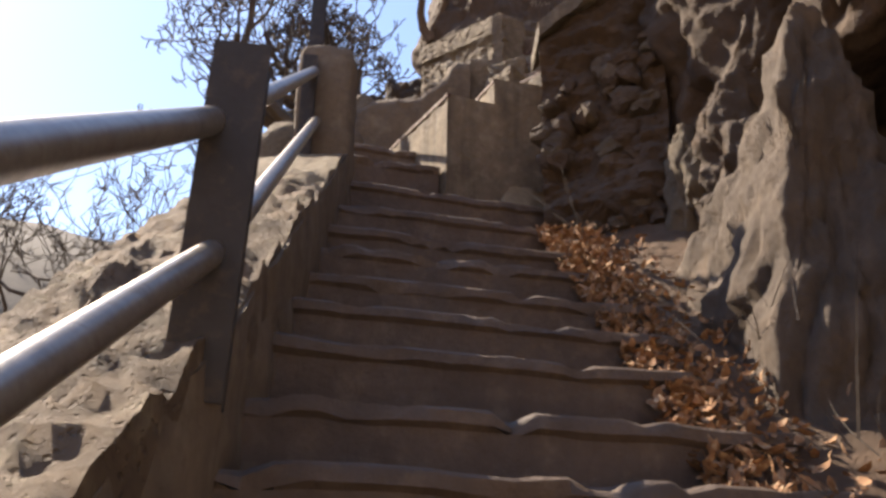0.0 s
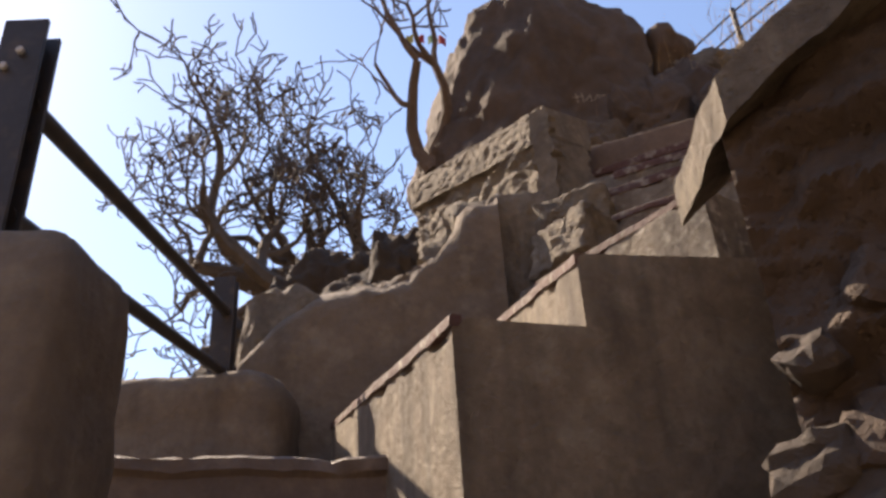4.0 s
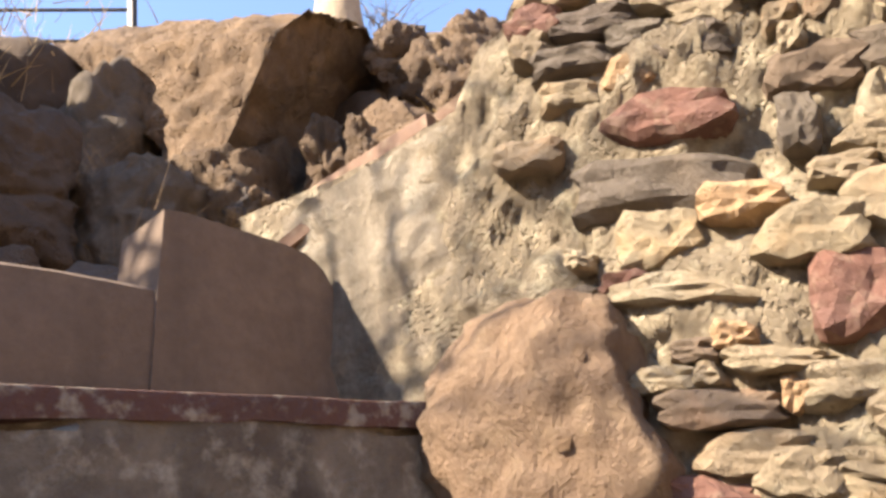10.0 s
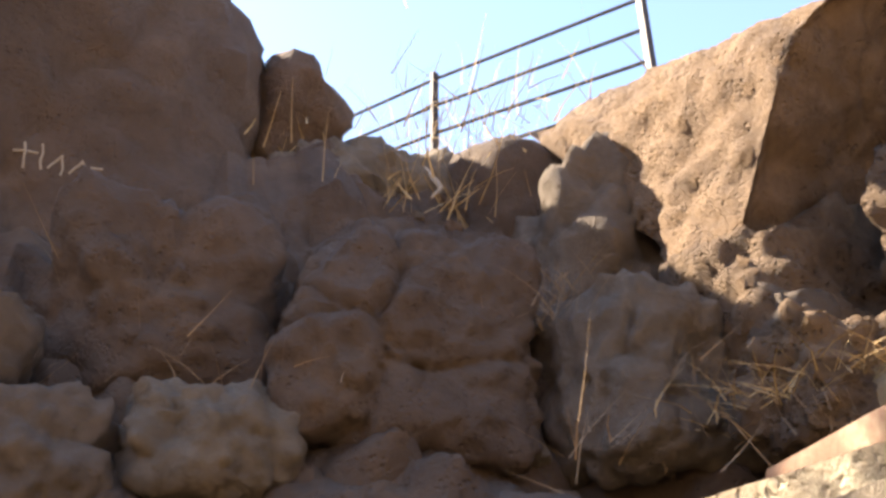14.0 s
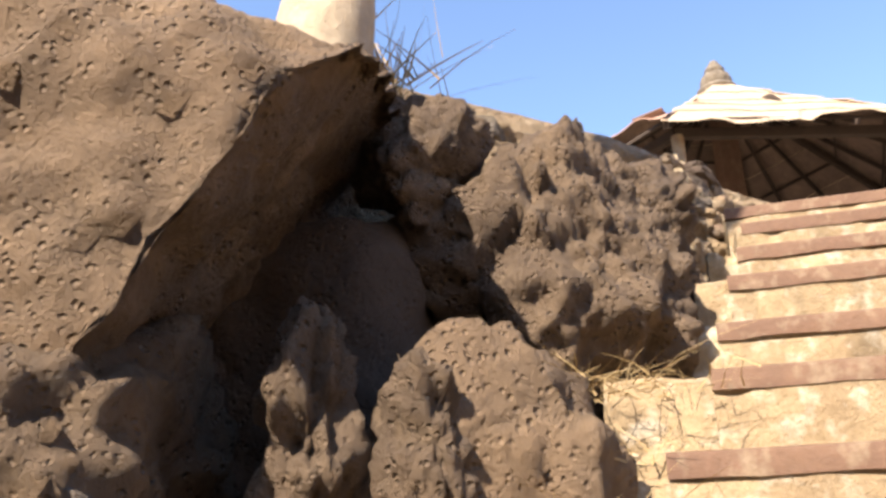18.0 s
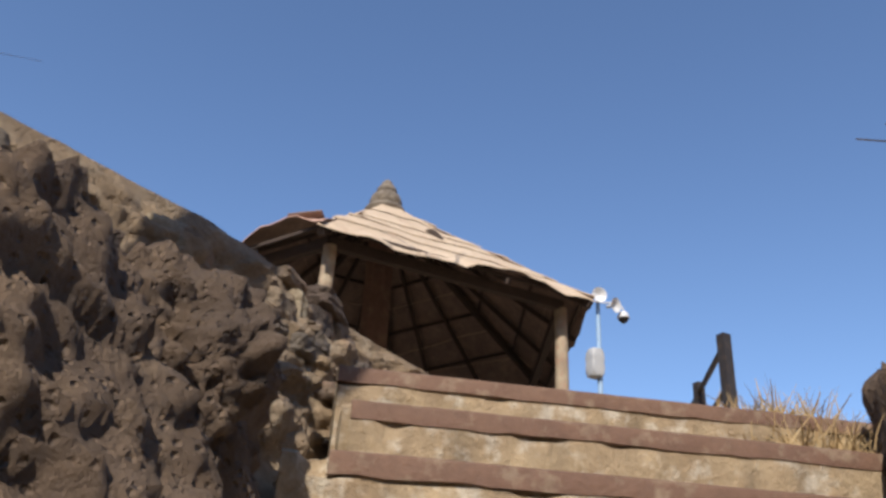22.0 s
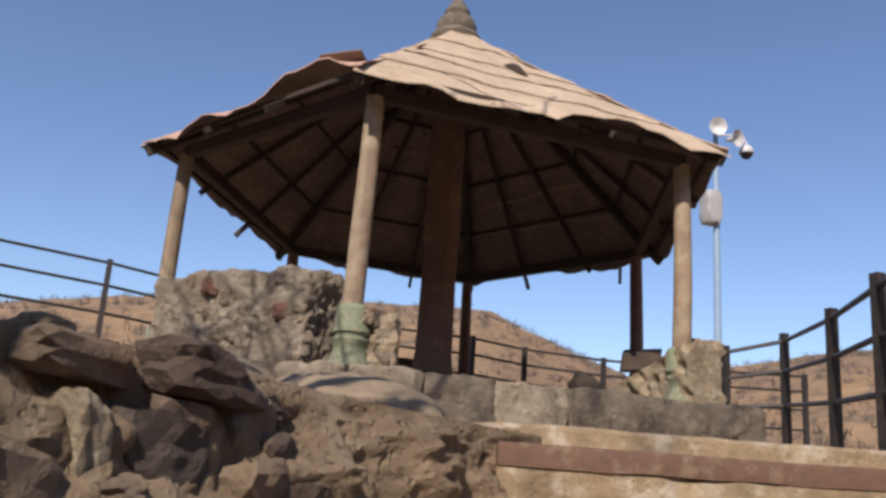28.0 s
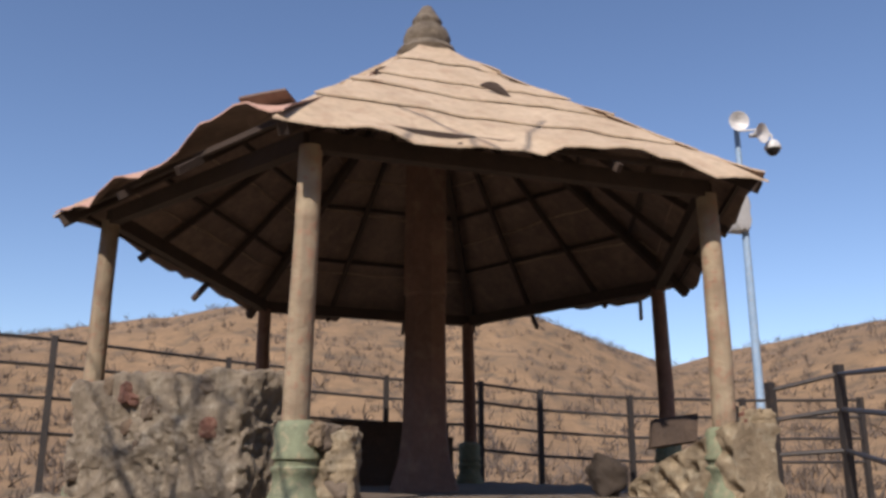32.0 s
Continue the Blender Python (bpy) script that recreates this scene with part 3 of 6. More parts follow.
rail1 = thing("pipe_railing", (-2.3, 2.1, 1.4), "galvanised pipe handrail on dark steel posts beside the steps", "railing")
channel_post("post", (-2.21, 1.97, 1.20), 2.0, 0.125, 0.12, "", rail1, turn=12, lean=(0.035, -0.04))
channel_post("post", (-2.575, 4.83, 2.85), 3.90, 0.085, 0.09, "", rail1, turn=5)
channel_post("post", (-2.25, -0.9, -0.9), 0.05, 0.15, 0.12, "", rail1, turn=12)
for pts, rr in (([(-1.95, -1.2, -0.16), (-2.19, 1.93, 1.52), (-2.51, 4.80, 3.44)], 0.029), ([(-1.98, -1.2, -0.05), (-2.22, 1.93, 1.835), (-2.55, 4.82, 3.80)], 0.033)):
    v, f = tube(pts, rr, 14)
    mk("rail", v, f, PIPE, rail1, "bare galvanised pipe")

rail2 = thing("flat_bar_railing", (-2.7, 6.0, 4.3), "dark steel post and bar railing on the landing edge", "railing")
channel_post("post", (-2.60, 5.10, 4.05), 4.70, 0.095, 0.075, "", rail2, turn=4)
channel_post("post", (-2.77, 7.06, 4.50), 5.07, 0.095, 0.075, "", rail2, turn=4)
for za, zb in ((4.50, 4.90), (4.22, 4.62)):
    v, f = tube([(-2.585, 5.12, za), (-2.755, 7.04, zb)], 0.022, 10)
    mk("rail", v, f, STEEL, rail2)
for n, (y, z) in enumerate(((5.055, 4.60), (5.055, 4.56), (7.01, 4.97))):
    v, f = lathe([(0.0, -0.004), (0.009, -0.004), (0.009, 0.006), (0.0, 0.008)], 8)
    ob = mk("bolt", [(-2.59 - 0.03 * n + p[0], y - p[2], z + p[1]) for p in v], f, GREYBOX, rail2)

# low landing wall that carries the second post
landing = thing("landing_block", (-2.8, 7.0, 4.0), "squat cement block carrying the railing post", "parapet wall", kind="structure")
v, f = soft_box((-2.83, 7.12, 4.22), (0.36, 0.26, 0.35), 9, amp=0.02, power=9, sub=5)
mk("block", v, f, CEMENT, landing)

# curved plastered wall left of the fan steps
wall_a = thing("curved_plaster_wall", (-2.0, 7.4, 4.2), "smooth plastered wall whose top sweeps upward, chipped along its edge", "wall", kind="structure")


def sweep_top(x):
    xs = [-2.78, -2.62, -2.44, -2.17, -1.97, -1.84, -1.74, -1.66, -1.50, -1.30]
    zs = [4.86, 5.05, 5.18, 5.22, 5.28, 5.37, 5.50, 5.62, 5.66, 5.66]
    return float(np.interp(x, xs, zs))


def wall_a_face(u, w):
    x = -2.78 + u * 1.27
    top = sweep_top(x)
    z = 3.7 + (top - 3.7) * w
    back = 0.16 * max(0, (w - 0.90) / 0.10) ** 1.6
    return (x, 7.42 + back - 0.10 * (1 - u), z)


us, ws = np.linspace(0, 1, 70), np.linspace(0, 1, 60)
g = np.array([[wall_a_face(u, w) for u in us] for w in ws])
fl = g.reshape(-1, 3)
fl[:, 1] += 0.012 * fbm(fl * 3.0, 3) + 0.006 * fbm(fl * 12, 3)
rough_zone = np.clip((fl[:, 2] - np.array([sweep_top(x) for x in fl[:, 0]]) + 0.20) / 0.2, 0, 1) * np.clip((fl[:, 0] + 2.4) / 0.3, 0, 1)
fl[:, 1] -= rough_zone * 0.05 * ridged(fl * 7, 3)
fl[:, 2] += rough_zone * 0.05 * fbm(fl * 6, 4)
v, f = sheet(fl.reshape(g.shape), 0.55, (0, -1, 0))
mk("face", v, f, CEMENT, wall_a)
# rough shelf behind the sweep
us, ws = np.linspace(0, 1, 90), np.linspace(0, 1, 40)
g = np.array([[(-2.74 + 1.22 * u, 7.58 + 0.34 * w, sweep_top(-2.74 + 1.22 * u) - 0.035 + 0.20 * w) for u in us] for w in ws])
fl = g.reshape(-1, 3)
fl[:, 2] += 0.05 * fbm(fl * 4, 4) + 0.03 * fbm(fl * 14, 3)
fl[:, 2] = 0.5 * fl[:, 2] + 0.5 * np.round(fl[:, 2] / 0.07) * 0.07
v, f = sheet(fl.reshape(g.shape), 0.45, (0, 0, 1))
mk("shelf", v, f, CHIPPED, wall_a, "layered crumbling cement along the top")
for n, (c, r) in enumerate((((-1.80, 7.86, 5.42), (0.22, 0.20, 0.24)), ((-1.62, 7.90, 5.62), (0.20, 0.22, 0.26)), ((-2.05, 8.05, 5.25), (0.25, 0.25, 0.22)), ((-2.62, 7.55, 4.75), (0.24, 0.22, 0.5)))):
    q, f = rock_shape(r, 70 + n, amp=0.12, fine=0.05, sub=4)
    mk("broken_edge", q + np.array(c), f, CHIPPED, wall_a)

# upper parapet with a cement cap
wall_b = thing("capped_parapet", (-1.5, 8.1, 5.4), "masonry parapet with a thick chipped cement cap above the fan steps", "parapet wall", kind="structure")
pa, pb = np.array([-2.04, 8.82]), np.array([-1.17, 7.57])
bn = np.array([-0.82, -0.57, 0.0])


def b_face(z0, z1a, z1b, out):
    def fn(u, w):
        xy = pa + (pb - pa) * u
        top = z1a + (z1b - z1a) * u
        return (*(xy + bn[:2] * out), z0 + (top - z0) * w)
    return fn


v, f = wall_patch(b_face(4.6, 6.46, 6.07, 0.0), 90, 90, 0.26, bn, 0.014, 5.0, 3, rid=0.018)
mk("masonry", v, f, CHIPPED, wall_b)
v, f = wall_patch(lambda u, w: (*(pa + (pb - pa) * u + bn[:2] * 0.035), (6.44 - 0.39 * u) + 0.215 * w), 90, 20, 0.32, bn, 0.006, 9.0, 8, rid=0.006)
mk("cap", v, f, CHIPPED, wall_b, "thick chipped cement cap")
v, f = wall_patch(lambda u, w: (-1.18 + 0.07 * u, 7.53 + 0.15 * u, 4.7 + (6.24 - 0.10 * u * (w > 0.99) - 4.7) * w), 30, 70, 0.12, (0.85, -0.40, 0), 0.02, 5.0, 5, rid=0.02)
mk("end_face", v, f, CHIPPED, wall_b)

# ---- fan of steps ----
fan = thing("fan_stairs", (-0.7, 6.8, 4.2), "winding cement steps with worn red edges fanning round a bend", "stairs", kind="structure")
# left end, right end of each edge
FAN = [((-2.30, 7.10, 4.38), (-1.72, 5.64, 4.15)), ((-1.68, 7.14, 4.72), (-1.37, 5.80, 4.38)), ((-1.46, 7.22, 4.97), (-0.80, 6.40, 4.93)), ((-1.33, 7.30, 5.26), (-0.40, 6.75, 5.24)),
       ((-1.27, 7.45, 5.52), (0.14, 6.74, 5.50)), ((-1.05, 7.50, 5.71), (0.18, 6.97, 5.70)), ((-1.04, 7.80, 5.94), (0.22, 7.26, 5.94))]
for n, (a, b) in enumerate(FAN):
    a, b = np.array(a), np.array(b)
    d = (b - a)[:2] / np.linalg.norm((b - a)[:2])
    back = np.array([-d[1], d[0]])
    deep = (0.75, 0.7, 0.62, 0.55, 0.5, 0.5, 0.5)[n]
    v, f = ledge(a, b, back, deep, (1.1, 0.9, 0.6, 0.5, 0.4, 0.36, 0.36)[n], seed=50 + n, amp=0.006, chip=0.03, seg=36)
    # the first two steps carry their shade in the darker plaster colour
    st = mk("step", v, f, KERB if n < 2 else GRIMY, fan)
    cut = 0.0 if n < 2 else (0.0, 0.0, 0.10, 0.28, 0.20, 0.12, 0.02)[n]
    v, f = band(a + (b - a) * cut, b, back, w=0.03 if n < 4 else 0.045, seed=n, amp=0.003)
    mk("painted_edge", v, f, WORNRED, st, "worn red-brown painted edge")
# broken stone ends of two steps, and added rough masonry filling the recess behind
for n, (c, r, m) in enumerate((((-1.17, 7.20, 5.13), (0.19, 0.14, 0.13), CHIPPED), ((-1.12, 7.40, 5.40), (0.19, 0.12, 0.12), CHIPPED), ((-1.41, 7.66, 5.05), (0.17, 0.12, 0.66), KERB))):
    v, f = soft_box((0, 0, 0), r, 20 + n, amp=0.018, power=16, sub=5, fine=0.014, freq=8)
    mk("broken_end", v @ np.array(Matrix.Rotation(radians((-52, -24, 0)[n]), 3, "Z") @ Matrix.Rotation(radians((-12, 0, 0)[n]), 3, "X")).T + np.array(c), f, m, fan)
# tall brown riser with the end block
v, f = ledge((-1.10, 7.95, 6.21), (0.30, 7.53, 6.23), (0.29, 0.957), 0.45, 0.34, seed=61, amp=0.004, chip=0.008)
mk("landing_edge", v, f, BROWNPLASTER, fan)
# the stub wall that ends it: a slanted end, a rounded far corner, plastered
eb_a, eb_d, eb_n = np.array([-0.10, 7.648]), np.array([0.957, -0.29]), np.array([0.29, 0.957])


def stub_top(s):
    return float(np.interp(s, [0, 0.05, 0.3, 0.36, 0.40, 0.43, 0.46], [6.385, 6.39, 6.372, 6.36, 6.33, 6.27, 6.16]))


def stub_face(u, w):
    s = 0.46 * u
    z = 5.90 + (stub_top(s) - 5.90) * w
    lean = 0.10 * max(0.0, 6.39 - z) * (1 - u)
    p2 = eb_a + eb_d * (s - lean) - eb_n * 0.004
    return (p2[0], p2[1], z)


us, ws = np.linspace(0, 1, 40), np.linspace(0, 1, 30)
g = np.array([[stub_face(u, w) for u in us] for w in ws])
fl = g.reshape(-1, 3)
fl[:, :2] -= np.outer(0.004 * fbm(fl * 5, 3), eb_n)
v, f = sheet(fl.reshape(g.shape), 0.17, (-eb_n[0], -eb_n[1], 0))
mk("end_block", v, f, BROWNPLASTER, fan, "stub wall with a slanted plastered end")
landing2 = mk("landing_floor", *ledge((-1.15, 7.97, 6.20), (0.6, 7.50, 6.22), (0.29, 0.957), 1.0, 0.3, seed=63), SOIL)
tagged(landing2, "bare earth landing between the two flights", "floor", kind="structure")

# ---- upper flight ----
UP3 = np.array([0.963, -0.27])
CROSS = np.array([0.27, 0.963])
upper = thing("upper_stairs", (2.0, 6.8, 6.5), "limewashed steps with red painted edges climbing to the terrace", "stairs", kind="structure")
# along, cross of the left end, of the right end, height, curb beyond the left end
UPPER = [(-1.84, 7.80, 7.62, 6.42, 0.0), (-1.66, 7.60, 7.03, 6.63, 0.0), (-1.30, 7.75, 6.5, 6.85, 0.0), (-0.95, 8.05, 6.0, 7.07, 0.42), (-0.62, 7.92, 6.0, 7.30, 0.12), (-0.31, 7.86, 5.6, 7.52, 0.25),
         (-0.04, 7.75, 5.5, 7.73, 0.25), (0.33, 7.71, 5.4, 7.93, 0.12), (0.58, 7.65, 5.3, 8.14, 0.10), (0.93, 7.585, 5.2, 8.35, 0.10), (1.26, 7.53, 5.1, 8.56, 0.02), (1.62, 7.56, 5.0, 8.77, 0.0),
         (2.25, 7.28, 4.8, 8.94, 0.0), (2.65, 7.08, 4.6, 9.09, 0.0), (3.05, 7.1, 4.4, 9.16, 0.0)]


def at3(a, c, z):
    xy = UP3 * a + CROSS * c
    return np.array([xy[0], xy[1], z])


for n, (al, cl, cr, z, curb) in enumerate(UPPER):
    nxt = UPPER[n + 1][0] if n + 1 < len(UPPER) else al + 0.5
    a, b = at3(al, cl, z), at3(al, cr, z)
    v, f = ledge(a, b, UP3, nxt - al + 0.12, 0.30, seed=80 + n, amp=0.004, chip=0.02, seg=40)
    st = mk("step", v, f, RISER, upper)
    if n in (0, len(UPPER) - 1):
        continue
    v, f = band(a, b, UP3, w=0.047, seed=30 + n, seg=40)
    mk("painted_edge", v, f, REDPAINT, st, "red-brown painted edge")
    if curb:
        v, f = ledge(at3(al + 0.02, cl + curb, z + 0.005), at3(al + 0.015, cl - 0.01, z + 0.005), UP3, nxt - al + 0.1, 0.34, seed=120 + n, amp=0.012, chip=0.03, seg=10)
        mk("curb", v, f, RISER, upper, "limewashed kerb stone at the step's end")

# ---- terrace ----
def terrace_pt(u, w):
    a = 3.2 + 14.0 * u
    c = -7.0 + 19.0 * w
    xy = UP3 * a + CROSS * c
    return (xy[0], xy[1], 9.13 + 0.02 * math.sin(a * 1.3) * math.cos(c))


us, ws = np.linspace(0, 1, 60), np.linspace(0, 1, 60)
g = np.array([[terrace_pt(u, w) for u in us] for w in ws])
fl = g.reshape(-1, 3)
fl[:, 2] += 0.012 * fbm(fl * 2.5, 3) - 0.15 * np.clip((6.1 - (fl[:, 0] * 0 + np.hypot(fl[:, 0] - 9.5, fl[:, 1] - 4.2))) * -0.2, 0, 6)
v, f = sheet(fl.reshape(g.shape), 0.25, (0, 0, 1))
tagged(mk("terrace", v, f, SOIL), "dusty earth terrace round the gazebo", "floor", kind="structure")

# ---- rubble retaining wall south of the bend ----
rub = thing("rubble_wall", (0.3, 6.4, 5.0), "sunlit rubble masonry wall in thick lime mortar", "wall", kind="structure")


def rub_top(y):
    return float(np.interp(y, [4.6, 5.6, 6.3, 6.7, 6.9, 7.07, 7.14, 7.3, 7.8], [8.6, 8.3, 7.6, 7.1, 6.86, 6.74, 6.60, 6.585, 6.585]))


def rub_x(y):
    return 0.17 + 0.10 * max(0.0, min(1.0, (y - 6.9) / 0.6)) - 0.05 * max(0.0, 6.3 - y)


def rub_face(u, w):
    y = 7.80 - 3.2 * u
    z = 4.6 + (rub_top(y) - 4.6) * w
    return (rub_x(y) + 0.07 * max(0.0, z - 5.6), y, z)


us, ws = np.linspace(0, 1, 230), np.linspace(0, 1, 170)
g = np.array([[rub_face(u, w) for u in us] for w in ws])
fl = g.reshape(-1, 3)
smooth_zone = np.clip((fl[:, 1] - 7.05) / 0.25, 0, 1)
fl[:, 0] -= (1 - 0.75 * smooth_zone) * (0.03 * fbm(fl * 4.0, 4) + 0.022 * fbm(fl * 13, 4, 0.6) - 0.03 * worley(fl * np.array([6, 6, 11]))[0])
v, f = sheet(fl.reshape(g.shape), 0.8, (-1, 0, 0))
mk("mortar", v, f, GREYMORTAR, rub, "crumbling grey and cream lime mortar")
v, f = wall_patch(lambda u, w: (0.315 - 0.05 * u - 0.02 * (1 - w) + 0.12 * max(0.0, (u - 0.7) / 0.3) ** 2, 7.66 - 0.60 * u, 5.95 + (6.535 + 0.05 * u - 0.10 * max(0.0, 0.15 - u) - 5.95) * w), 60, 60, 0.10, (-1, 0.05, 0), 0.014, 5, 4, rid=0.006)
mk("cement_patch", v, f, STREAKED, rub, "grey cement patch")
v, f = bar((0.36, 7.72, 6.415), (0.45, 7.02, 6.75), 0.12, 0.035)
mk("sloping_edge", v, f, REDPAINT, rub, "red-brown painted edge along the sloping top", smooth=False)
rng = np.random.RandomState(11)
_stone_meshes = []
for n in range(14):
    q, f = rock_shape((0.5, 0.5, 0.5), 200 + n, cuts=3, flat=0.95, amp=0.10, fine=0.05, sub=3, power=9, lump=0.04, grain=0.3, crack=0.0)
    me = bpy.data.meshes.new("stone")
    me.from_pydata([tuple(p) for p in q], [], f)
    _stone_meshes.append(me)


def stone(parent, at, size, mat, turn=0.0, tip=0.0, dip=0.0, pick=None, name="stone"):
    """One rubble stone: shares its mesh with others of its shape."""
    me = _stone_meshes[rng.randint(len(_stone_meshes)) if pick is None else pick]
    key = (me.name, mat.name)
    if key not in _stone_cache:
        c = me.copy()
        c.materials.append(mat)
        _stone_cache[key] = c
    ob = new(name, _stone_cache[key])
    ob.parent = parent
    base = Matrix.Translation(-Vector(parent.location)) if parent and parent.type == "EMPTY" else Matrix()
    ob.matrix_parent_inverse = base
    ob.matrix_basis = Matrix.Translation(at) @ Matrix.Rotation(radians(turn), 4, "Z") @ Matrix.Rotation(radians(tip), 4, "Y") @ Matrix.Rotation(radians(dip), 4, "X") @ Matrix.Diagonal((*size, 1))
    return ob


_stone_cache = {}
BRICK = surface("dull_red_brick", (0.20, 0.095, 0.068), (0.14, 0.072, 0.056), (0.33, 0.23, 0.165), big=9, fine=26, bump=0.6)
OCHRE = surface("ochre_stone", (0.38, 0.245, 0.135), (0.29, 0.185, 0.105), (0.48, 0.36, 0.22), big=6, fine=24, bump=0.5)
COURSE = 13.0   # how far the courses dip to the south, in degrees
# single stones that stand out: across, height, length, thickness of course
LANDMARKS = [(6.715, 6.37, 0.23, 0.085, BRICK), (6.74, 6.225, 0.30, 0.095, GREYROCK), (6.625, 6.145, 0.13, 0.065, OCHRE), (6.62, 6.50, 0.13, 0.07, GREYROCK), (6.93, 6.05, 0.065, 0.05, GREYROCK),
             (6.86, 6.06, 0.075, 0.045, BRICK), (6.76, 6.02, 0.27, 0.05, MORTAR), (6.50, 5.93, 0.12, 0.13, BRICK), (6.99, 6.40, 0.13, 0.06, STONE), (6.78, 6.12, 0.13, 0.10, STONE)]
for yy, zz, ln, hgt, m in LANDMARKS:
    stone(rub, (rub_x(yy) + 0.07 * max(0.0, zz - 5.6) + 0.060, yy, zz), (0.17, ln * 1.2, hgt * 1.2), m, turn=rng.uniform(-4, 4), dip=COURSE)
z = 4.95
while z < 8.3:
    hgt = rng.uniform(0.035, 0.085)
    y = 7.00 - rng.uniform(0, 0.12) - 0.25 * max(0.0, 6.1 - z)
    while y > 4.9:
        ln = rng.uniform(0.04, 0.17)
        yy = y - ln / 2
        clear = all(abs(yy - a) > (ln + c) / 2 or abs(z + hgt / 2 - b) > (hgt + d) / 2 for a, b, c, d, _ in LANDMARKS)
        if clear and z + hgt < rub_top(yy) + 0.03 and rng.rand() < 0.93:
            m = BRICK if rng.rand() < 0.07 else (GREYROCK if rng.rand() < (0.12 if z < 6.5 else 0.45) else (STONE if rng.rand() < 0.65 else (MORTAR if rng.rand() < 0.7 else OCHRE)))
            stone(rub, (rub_x(yy) + 0.07 * max(0.0, z - 5.6) + rng.uniform(0.046, 0.078), yy, z + hgt / 2 + rng.uniform(-0.012, 0.012)), (0.17, ln * 1.25, hgt * rng.uniform(1.1, 1.45)), m, turn=rng.uniform(-5, 5), tip=rng.uniform(-3, 3), dip=COURSE + rng.uniform(-5, 5))
        y -= ln + rng.uniform(0.0, 0.02)
    z += hgt + rng.uniform(0.002, 0.016)
# big smooth boulder at its foot
rock("boulder", (0.30, 7.04, 5.80), (0.23, 0.28, 0.31), 5, SMOOTHTAN, "smooth ochre boulder built into the wall foot", "boulder", amp=0.05, fine=0.015, sub=5, lump=0.014, crack=0.02, cell=0.4, power=2.6)

# rubble mass south of the upper flight
south = thing("south_rock_bank", (2.6, 5.2, 7.0), "dark lumpy rock bank edged with rubble beside the upper steps", "rock", kind="structure")
for n, (c, r) in enumerate((((2.75, 5.08, 8.14), (0.55, 0.50, 0.74)), ((2.15, 5.25, 7.7), (0.65, 0.45, 0.85)), ((3.3, 4.75, 8.35), (0.5, 0.45, 0.45)), ((1.35, 5.7, 7.2), (0.75, 0.5, 0.9)), ((0.75, 6.15, 6.6), (0.6, 0.6, 0.9)))):
    q, f = rock_shape(r, 300 + n, amp=0.10, fine=0.05, sub=5, freq=2.2)
    mk("lump", q + np.array(c), f, ROUGHROCK if n < 3 else GREYROCK, south)
sa, sb = np.array([1.62, 6.18]), np.array([3.35, 5.22])
sn = np.array([-0.485, 0.874, 0.0])


def south_face(u, w):
    xy = sa + (sb - sa) * u
    top = float(np.interp(u, [0, 0.35, 0.6, 0.8, 1.0], [8.35, 8.72, 8.72, 8.55, 8.5]))
    return (*(xy - sn[:2] * 0.22 * w), 7.0 + (top - 7.0) * w)


v, f = wall_patch(south_face, 60, 50, 0.6, sn, 0.05, 4.0, 16, rid=0.04)
mk("face", v, f, ROUGHROCK, south)
for n in range(70):
    u, w = rng.uniform(0.02, 0.98), rng.uniform(0.3, 0.93)
    p = np.array(south_face(u, w))
    stone(south, tuple(p - sn * 0.03), (rng.uniform(0.12, 0.26), rng.uniform(0.14, 0.20), rng.uniform(0.10, 0.20)), (DARKROCK, GREYROCK, ROUGHROCK, ROUGHROCK)[rng.randint(4)], turn=-29 + rng.uniform(-15, 15), tip=rng.uniform(-25, 25))

# ---- rocks north of the bend ----
BANK = "boulders above the bend"
rock("cliff_boulder", (-0.98, 10.50, 7.85), (1.18, 0.85, 1.62), 31, DARKROCK, "huge dark weathered boulder with faint chalk scrawl", "boulder", BANK, cuts=7, flat=0.86, amp=0.05, fine=0.03, sub=6, lump=0.06, grain=0.5, crack=0.05, cell=0.9, power=6, rot=(0, 0, 13))
rock("boulder", (0.42, 10.35, 8.86), (0.23, 0.28, 0.34), 32, DARKROCK, "rounded dark boulder lodged against the cliff", "boulder", BANK)
rock("boulder", (2.20, 8.98, 8.00), (0.98, 0.86, 0.86), 33, TAN, "large flat-faced ochre boulder with long cracks", "boulder", BANK, cuts=0, amp=0.02, fine=0.02, sub=6, power=14, lump=0.016, grain=0.2, crack=0.03, cell=0.75, grit=1.6, planes=(((-1, -0.06, -0.07), 0.81), ((0.15, -0.83, -0.55), 0.345), ((-0.72, -0.24, 0.65), 0.85), ((-0.30, -0.36, 0.88), 0.74), ((-0.30, 0.77, -0.56), 0.42), ((0, 0, -1), 0.62)))
rock("boulder", (1.76, 8.80, 7.46), (0.38, 0.26, 0.34), 133, ROUGHROCK, "rough crumbling foot of the large boulder", "boulder", BANK, cuts=4, flat=0.95, amp=0.07, fine=0.05, sub=5, power=6, lump=0.03, grain=0.14, crack=0.04, cell=0.3, grit=1.7)
rock("boulder", (1.56, 9.55, 7.84), (0.46, 0.40, 0.56), 136, GREYROCK, "dusty brown rock wedged behind the large boulder", "boulder", BANK, cuts=4, flat=0.95, amp=0.08, fine=0.05, sub=5, power=5, lump=0.05, grain=0.2, crack=0.05, cell=0.35)
